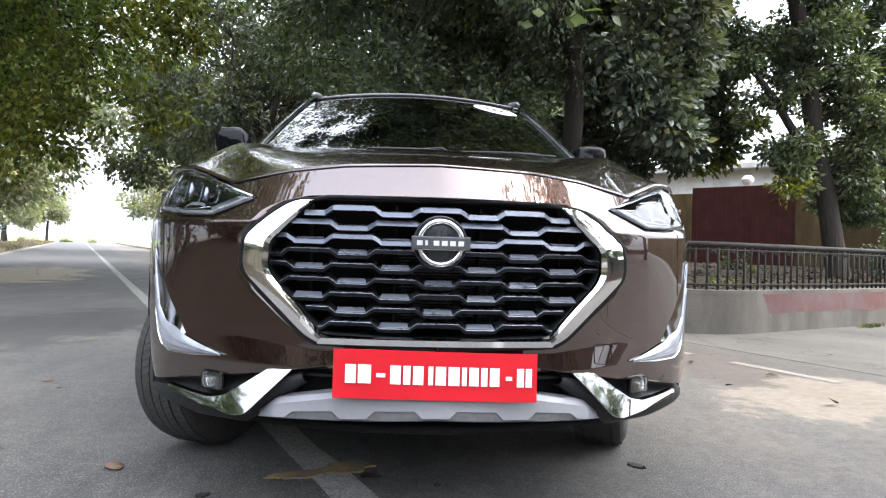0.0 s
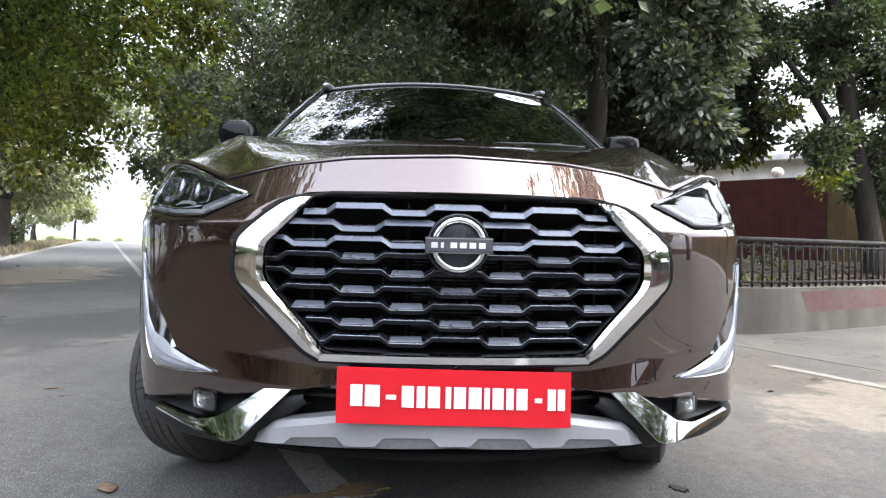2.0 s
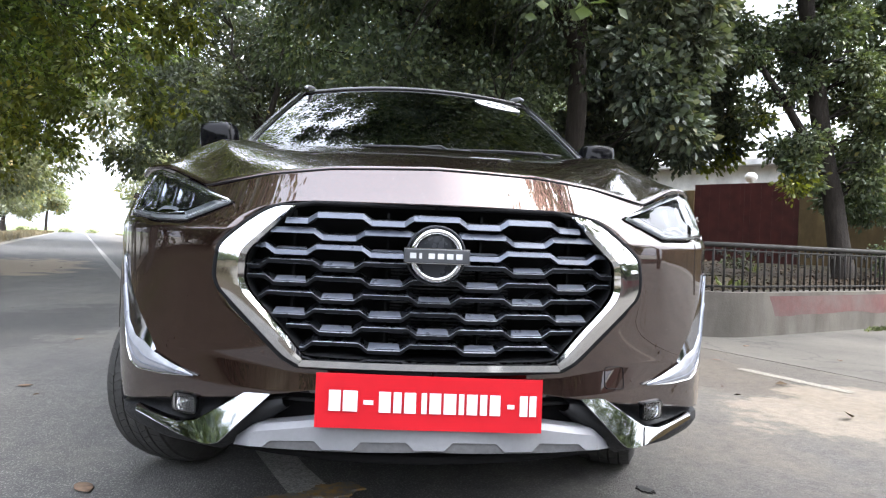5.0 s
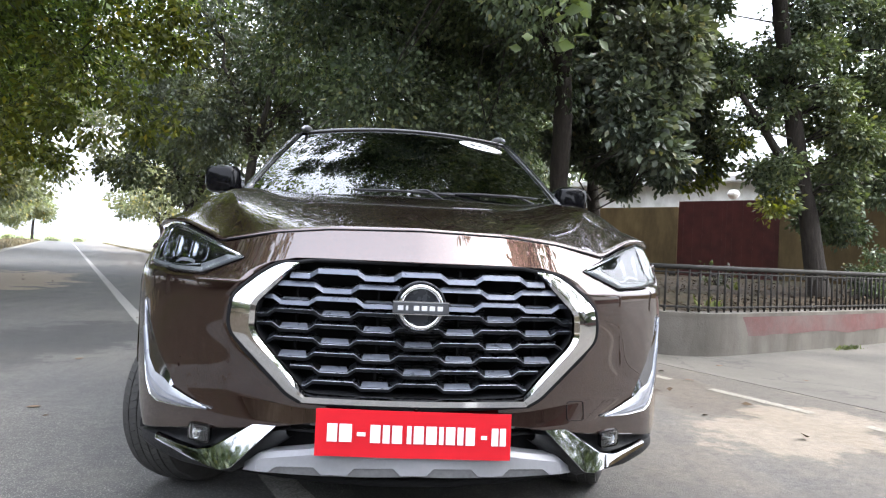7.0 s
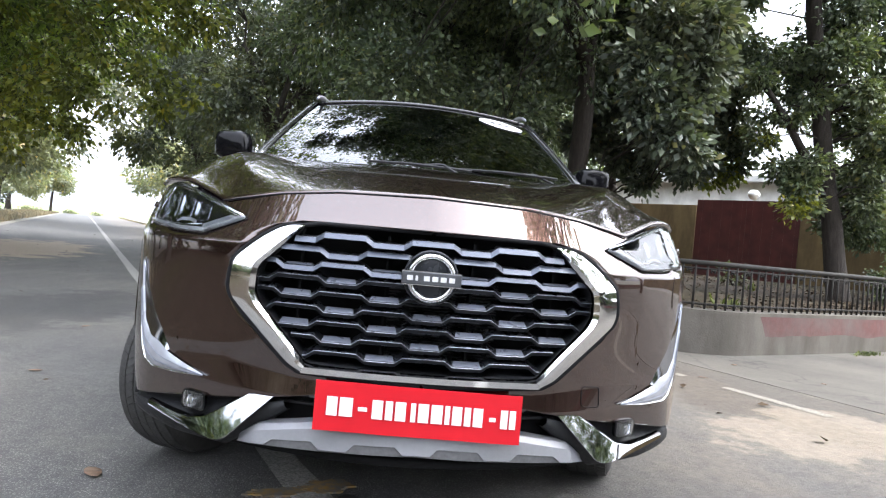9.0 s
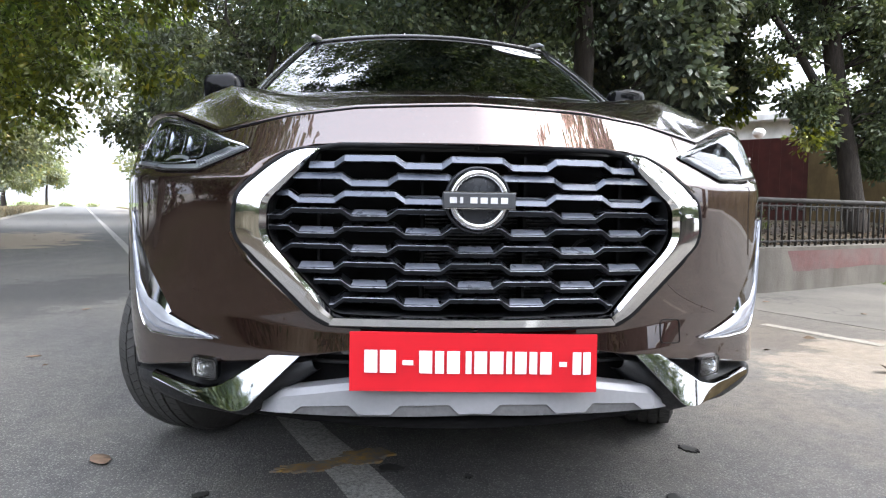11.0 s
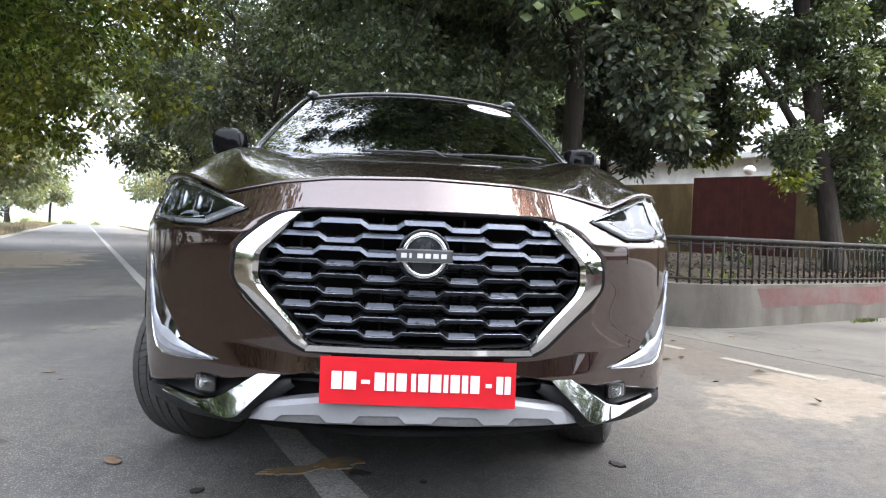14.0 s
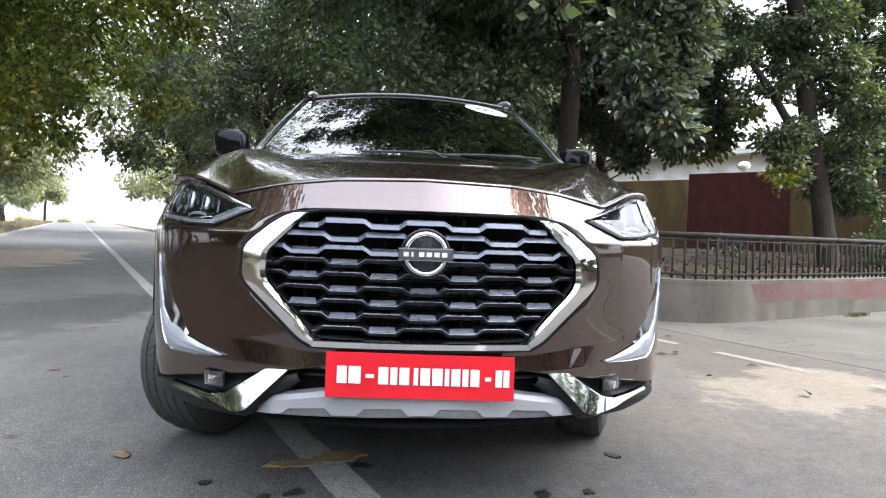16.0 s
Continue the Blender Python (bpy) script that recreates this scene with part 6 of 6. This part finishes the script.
def side_panel(s):
    ys = sorted({0.50, 0.55, 0.60} | {c + ARCH * math.cos(k * math.pi / 18) for c in (AXLE_F, AXLE_R) for k in range(19) if c + ARCH * math.cos(k * math.pi / 18) > 0.6} | set(np.linspace(1.2, 2.9, 18)) | {3.75, 3.85, 3.92})
    n = 10
    v, f = [], []
    for y in ys:
        lo, hi = side_low(y), side_top(y)
        for k in range(n + 1):
            z = lo + (hi - lo) * k / n
            v.append((s * side_x(y, z), y, z))
    w = n + 1
    for a in range(len(ys) - 1):
        for k in range(n):
            q = (a * w + k, (a + 1) * w + k, (a + 1) * w + k + 1, a * w + k + 1)
            f.append(q if s > 0 else q[::-1])
    part("side_panel", mesh_of("side_panel", v, f, M_PAINT), CAR, "dark brown metallic body side", solid=0.012)
    for c in (AXLE_F, AXLE_R):
        ring_v, ring_f = [], []
        for k in range(25):
            t = math.pi * (k / 24)
            for r, o in ((ARCH - 0.03, -0.03), (ARCH - 0.012, 0.004), (ARCH + 0.045, 0.006), (ARCH + 0.05, -0.004)):
                y, z = c + r * math.cos(t), max(0.26, WHEEL_R - 0.02 + r * math.sin(t))
                ring_v.append((s * (side_x(max(y, 0.6), z) + o), y, z))
        for k in range(24):
            for j in range(3):
                q = (k * 4 + j, k * 4 + j + 1, k * 4 + j + 5, k * 4 + j + 4)
                ring_f.append(q if s > 0 else q[::-1])
        if c != AXLE_F:
            part("arch_trim", mesh_of("arch_trim", ring_v, ring_f, M_BLACK), CAR, "black plastic arch trim")
        v, f = grid(lambda u, w: (s * (0.60 + 0.245 * w), c + (ARCH + 0.0) * math.cos(math.pi * u), WHEEL_R + (ARCH + 0.0) * math.sin(math.pi * u)), 16, 2)
        part("arch_liner", mesh_of("arch_liner", v, f, M_VOID), CAR)
    v, f = grid(lambda u, w: (s * (side_x(1.25 + 1.65 * u, 0.3) + 0.008 - 0.03 * w * 0), 1.22 + 1.70 * u, 0.25 + 0.13 * w), 12, 2, s < 0)
    part("sill_cladding", mesh_of("sill_cladding", v, f, M_BLACK), CAR, "black sill cladding", solid=0.02)
    for y in (1.24, 2.12, 2.95):
        path = [(s * (side_x(y, z) + 0.001), y + 0.05 * (z - 0.6), z) for z in np.linspace(0.40, side_top(y), 10)]
        part("door_gap", mesh_of("door_gap", *tube(path, 0.003, 5), M_VOID), CAR)
    for y in (1.92, 2.78):
        v, f = tube([(s * (side_x(y, 0.92) + o), y + d, 0.92) for d, o in ((-0.09, 0.0), (-0.07, 0.03), (0.07, 0.03), (0.09, 0.0))], 0.012, 8)
        part("door_handle", mesh_of("door_handle", v, f, M_CHROME), CAR, "chrome door handle")


for side in (1, -1):
    side_panel(side)


# greenhouse
def screen_at(u, v):
    """The windscreen: u across, v from cowl to roof."""
    half = 0.70 + (0.555 - 0.70) * v
    x = (u - 0.5) * 2 * half
    a = (u - 0.5) * 2
    y = 1.10 + (1.80 - 1.10) * v + 0.10 * a * a * (1 - 0.4 * v)
    z = 1.150 + (1.572 - 1.150) * (v - 0.10 * v * (1 - v) * -1) - 0.035 * a * a * v - 0.0 * a
    return (x, y, z)


v, f = grid(screen_at, 24, 12)
screen_ob = part("windscreen", mesh_of("windscreen", v, f, M_SCREEN), CAR, "dark tinted windscreen reflecting trees and sky")
screen_ob.visible_shadow = False
for s in (-1, 1):
    edge = [Vector(screen_at(0.5 + s * 0.5, k / 10)) + Vector((s * 0.012, 0.006, 0.0)) for k in range(11)]
    part("pillar", mesh_of("pillar", *tube(edge, 0.015, 10), M_GLOSS), CAR, "black windscreen pillar")
    part("pillar_trim", mesh_of("pillar_trim", *tube([p + Vector((s * 0.010, -0.010, 0.004)) for p in edge], 0.005, 6), M_SLAT), CAR)
part("roof_edge", mesh_of("roof_edge", *tube([Vector(screen_at(k / 20, 1.0)) + Vector((0, 0.005, 0.004)) for k in range(21)], 0.012, 8), M_GLOSS), CAR)


def roof_at(u, v):
    y = 1.80 + 1.75 * v
    a = (u - 0.5) * 2
    half = 0.565 - 0.02 * v
    z = 1.578 + 0.02 * math.sin(v * 2.2) - 0.05 * v - 0.035 * a * a
    return (a * half, y + 0.06 * a * a * (1 - v), z)


v, f = grid(roof_at, 20, 14)
part("roof", mesh_of("roof", v, f, M_GLOSS), CAR, "black painted roof", solid=0.02)
for s in (-1, 1):
    rail = [(s * 0.553, 1.795, 1.552), (s * 0.550, 1.87, 1.577), (s * 0.545, 2.0, 1.596), (s * 0.535, 2.6, 1.606), (s * 0.53, 3.25, 1.580), (s * 0.525, 3.38, 1.55)]
    part("roof_rail", mesh_of("roof_rail", *tube(along(rail, 24), 0, 8, radii=[0.007 + 0.010 * min(1, k / 4, (23 - k) / 3) for k in range(24)]), M_SKID), CAR, "silver grey roof rail")

    def window_at(u, w):
        y0, y1 = 1.30 + 0.62 * w, 3.55 - 0.25 * w
        y = y0 + (y1 - y0) * u
        zb = side_top(y)
        return (s * (0.835 - 0.27 * w - 0.02 * u), y, zb + (1.54 - 0.05 * u - zb) * w)

    v, f = grid(window_at, 12, 6, s < 0)
    w_ob = part("side_window", mesh_of("side_window", v, f, M_SCREEN), CAR, "dark side glass")
    for u in (0.0, 0.42, 0.75, 1.0):
        part("pillar", mesh_of("pillar", *tube([Vector(window_at(u, k / 6)) + Vector((s * 0.004, 0, 0)) for k in range(7)], 0.026, 8), M_GLOSS), CAR, "black side pillar")
v, f = grid(lambda u, w: ((u - 0.5) * (1.60 - 0.5 * w), 3.90 - 0.36 * w ** 1.4, 0.45 + 1.09 * w), 12, 12, True)
part("tailgate", mesh_of("tailgate", v, f, M_PAINT), CAR, "dark brown tailgate", solid=0.02)
v, f = grid(lambda u, w: ((u - 0.5) * 1.62, 3.93 - 0.02 * w, 0.30 + 0.25 * w), 10, 3, True)
part("rear_bumper", mesh_of("rear_bumper", v, f, M_BLACK), CAR, "black rear bumper", solid=0.04)
v, f = grid(lambda u, w: ((u - 0.5) * 1.52, 1.03 + 0.13 * w + 0.12 * ((u - 0.5) * 2) ** 2, 1.128 + 0.022 * w - 0.02 * ((u - 0.5) * 2) ** 2), 24, 3)
part("cowl", mesh_of("cowl", v, f, M_BLACK), CAR, "black cowl below the windscreen", solid=0.01)

# inside
v, f = grid(lambda u, w: ((u - 0.5) * 1.36, 1.28 + 0.36 * w + 0.05 * ((u - 0.5) * 2) ** 2, 1.130 - 0.02 * w - 0.10 * max(0, w - 0.85) * 6), 20, 8)
part("dashboard", mesh_of("dashboard", v, f, M_TRIM), CAR, "dark dashboard", solid=0.05)
v, f = tube([(-0.36 + 0.18 * math.cos(c), 1.72 + 0.06 * math.sin(c), 1.08 + 0.17 * math.sin(c)) for c in [2 * math.pi * k / 28 for k in range(28)]], 0.014, 8, True)
part("steering_wheel", mesh_of("steering_wheel", v, f, M_TRIM), CAR)
for x in (-0.36, 0.36):
    for y in (2.2, 3.0):
        back = [(x + a * 0.24 * (1 - 0.15 * max(0, b - 0.5)), y + 0.10 * b + 0.06 * (1 - a * a), 0.70 + 0.60 * b) for b in np.linspace(0, 1, 7) for a in np.linspace(-1, 1, 7)]
        part("seat_back", mesh_of("seat_back", back, grid(lambda u, w: (0, 0, 0), 6, 6)[1], M_SEAT), CAR, solid=0.10)
        v, f = lathe([(0.0, -0.07), (0.10, -0.06), (0.125, 0.0), (0.10, 0.06), (0.0, 0.07)], 14)
        part("headrest", mesh_of("headrest", [(p[0] + x, p[1] * 0.45 + y + 0.13, p[2] + 1.36) for p in v], f, M_SEAT), CAR)
v, f = box(-0.11, 0.11, 1.79, 1.82, 1.42, 1.48)
part("rearview_mirror", mesh_of("rearview_mirror", v, f, M_TRIM, False), CAR, bevel=0.01)
v, f = grid(lambda u, w: ((u - 0.5) * 1.5, 1.2 + 2.5 * w, 0.42), 4, 4)
part("cabin_floor", mesh_of("cabin_floor", v, f, M_TRIM), CAR, solid=0.02)
v, f = grid(lambda u, w: ((u - 0.5) * 1.4, 1.22, 0.42 + 0.68 * w), 4, 4)
part("firewall", mesh_of("firewall", v, f, M_TRIM), CAR, solid=0.02)


def door_mirror(s):
    prof = smooth_loop([(0.755, 1.160), (0.762, 1.262), (0.80, 1.280), (0.905, 1.276), (0.922, 1.255), (0.918, 1.165), (0.89, 1.148), (0.78, 1.146)], 0.046, 6)
    n = len(prof)
    v, f = [], []
    c = Vector((0.84, 1.213))
    for k, (d, sc) in enumerate(((0.0, 0.62), (0.006, 0.78), (0.022, 0.91), (0.06, 1.0), (0.15, 0.98))):
        for p in prof:
            q = c + (Vector(p) - c) * sc
            v.append((s * q.x - (0.04 if s > 0 else 0), 1.27 + d + 0.16 * (q.x - 0.86) + 0.05 * (q.y - 1.21), q.y - (0.012 if s > 0 else 0)))
    for k in range(4):
        for i in range(n):
            q = (k * n + i, k * n + (i + 1) % n, (k + 1) * n + (i + 1) % n, (k + 1) * n + i)
            f.append(q if s > 0 else q[::-1])
    f.append(tuple(range(n)) if s < 0 else tuple(range(n))[::-1])
    f.append(tuple(range(4 * n, 5 * n)) if s > 0 else tuple(range(4 * n, 5 * n))[::-1])
    m = part("door_mirror", mesh_of("door_mirror", v, f, M_CAP), CAR, "gloss black door mirror")
    av, af = tube([(s * 0.80, 1.36, 1.17), (s * 0.78, 1.38, 1.13), (s * 0.76, 1.40, 1.10)], 0.03, 8)
    a = new("mirror_arm", mesh_of("mirror_arm", av, af, M_CAP))
    a.parent = m


for side in (1, -1):
    door_mirror(side)


def wiper(x0, x1, lift):
    arm = [Vector(screen_at(0.5 + x0 / 1.40, 0.0)) + Vector((0, -0.03, -0.005)), Vector(screen_at(0.5 + (x0 * 0.6 + x1 * 0.4) / 1.40, 0.05)) + Vector((0, -0.012, 0.02)), Vector(screen_at(0.5 + x1 / 1.40, lift)) + Vector((0, -0.008, 0.012))]
    w = part("wiper", mesh_of("wiper", *tube(along(arm, 12), 0.006, 6), M_BLACK), CAR, "black wiper arm and blade")
    mid = arm[2]
    blade = [mid + Vector((dx, 0.10 * (dx / 0.5) ** 2 - 0.002, 0.004 - 0.02 * abs(dx))) for dx in np.linspace(-0.2, 0.24, 12)]
    b = new("blade", mesh_of("blade", *tube(blade, 0.006, 6), M_BLACK))
    b.parent = w


wiper(0.16, -0.03, 0.035)
wiper(0.60, 0.36, 0.05)
st = [(0.855 + 0.098 * math.cos(c), 0.850 + 0.075 * math.sin(c) - 0.03 * math.cos(c)) for c in [2 * math.pi * k / 36 for k in range(36)]]
v = [Vector(screen_at(a, b)) + Vector((0, -0.003, 0.003)) for a, b in st]
sticker = part("sticker", mesh_of("sticker", v, [tuple(range(36))], M_WHITE), CAR, "white oval sticker on the windscreen")
for k, (a, b) in enumerate(((0.806, 0.830), (0.842, 0.862), (0.874, 0.894))):
    q = [Vector(screen_at(x_, z_)) + Vector((0, -0.0045, 0.0045)) for x_, z_ in ((a, 0.834 - (a - 0.855) * 0.3), (b, 0.834 - (b - 0.855) * 0.3), (b, 0.868 - (b - 0.855) * 0.3), (a, 0.868 - (a - 0.855) * 0.3))]
    ob = new("sticker_bar", mesh_of("sticker_bar", q, [(0, 1, 2, 3)], M_BADGE))
    ob.parent = sticker
towv = smooth_loop([(0.434, 0.515), (0.490, 0.512), (0.492, 0.458), (0.434, 0.463)], 0.01)
path = [(x, front_y(x, z) - 0.001, z) for x, z in towv]
part("tow_cover", mesh_of("tow_cover", *tube(path, 0.0011, 5, True), M_VOID), CAR, "outline of the tow eye cover")


def wheel(x, y, s, steer, up=0.0):
    w = thing("wheel", (x, y, WHEEL_R + up), "dark alloy wheel with a treaded tyre", "")
    w.parent = CAR
    w.matrix_parent_inverse = Matrix.Translation(-Vector(CAR.location))
    w.rotation_euler = (0, 0, radians(steer))
    R, W = WHEEL_R, 0.0985
    prof = [(0.205, -0.085), (0.235, -W - 0.004), (0.285, -W), (0.308, -0.088), (0.312, -0.078), (0.314, -0.03), (0.314, 0.03), (0.312, 0.078), (0.308, 0.088), (0.285, W), (0.235, W + 0.004), (0.205, 0.085)]
    t = new("tyre", mesh_of("tyre", *lathe(prof, 64, "x"), M_RUBBER))
    t.parent = w
    tagged(t, "dusty black treaded tyre")
    blocks = []
    for lane, (xa, xb, skew) in enumerate(((-0.086, -0.055, 0.8), (-0.049, -0.019, -0.9), (-0.014, 0.014, 0.9), (0.019, 0.049, -0.9), (0.055, 0.086, 0.8))):
        for k in range(76):
            a0 = 2 * math.pi * (k + 0.13 * lane) / 76
            a1 = a0 + 2 * math.pi / 76 * 0.92
            rr0 = 0.318 if lane in (0, 4) else 0.320
            for_r = []
            vv = []
            for rad in (rr0 - 0.008, rr0 + 0.0045):
                for xx, aa in ((xa, a0), (xb, a0 + skew * 0.05), (xb, a1 + skew * 0.05), (xa, a1)):
                    drop = 0.006 if abs(xx) > 0.08 else 0.0
                    vv.append((xx, (rad - drop) * math.cos(aa), (rad - drop) * math.sin(aa)))
            blocks.append((vv, [(0, 1, 2, 3), (7, 6, 5, 4), (0, 4, 5, 1), (1, 5, 6, 2), (2, 6, 7, 3), (3, 7, 4, 0)]))
    b = new("tread", mesh_of("tread", *joined(*blocks), M_RUBBER, False))
    b.parent = t
    tagged(b, kind="stuff")
    rim = joined(lathe([(0.206, -0.08), (0.208, 0.085), (0.200, 0.094), (0.190, 0.080), (0.185, -0.07)], 40, "x"), lathe([(0.0, 0.080), (0.035, 0.080), (0.05, 0.06), (0.05, 0.02)], 20, "x"))
    if s < 0:
        rim = ([(-p[0], p[1], p[2]) for p in rim[0]], [q[::-1] for q in rim[1]])
    r_ob = new("rim", mesh_of("rim", *rim, M_RIM))
    r_ob.parent = w
    for k in range(5):
        for d in (-0.16, 0.16):
            c = 2 * math.pi * k / 5
            sp = [(s * 0.066, 0.04 * math.cos(c + d * 2), 0.04 * math.sin(c + d * 2)), (s * 0.082, 0.12 * math.cos(c + d * 1.3), 0.12 * math.sin(c + d * 1.3)), (s * 0.082, 0.195 * math.cos(c + d), 0.195 * math.sin(c + d))]
            ob = new("spoke", mesh_of("spoke", *tube(sp, 0.013, 6), M_RIM))
            ob.parent = r_ob
    d_ob = new("brake_disc", mesh_of("brake_disc", *lathe([(0.0, -0.01), (0.14, -0.01), (0.14, 0.01), (0.0, 0.01)], 30, "x"), M_SKID_DARK))
    d_ob.parent = w
    return w


for s in (1, -1):
    wheel(s * (0.778 if s < 0 else 0.757), AXLE_F + 0.105, s, -24)
    wheel(s * 0.762, AXLE_R, s, 0)
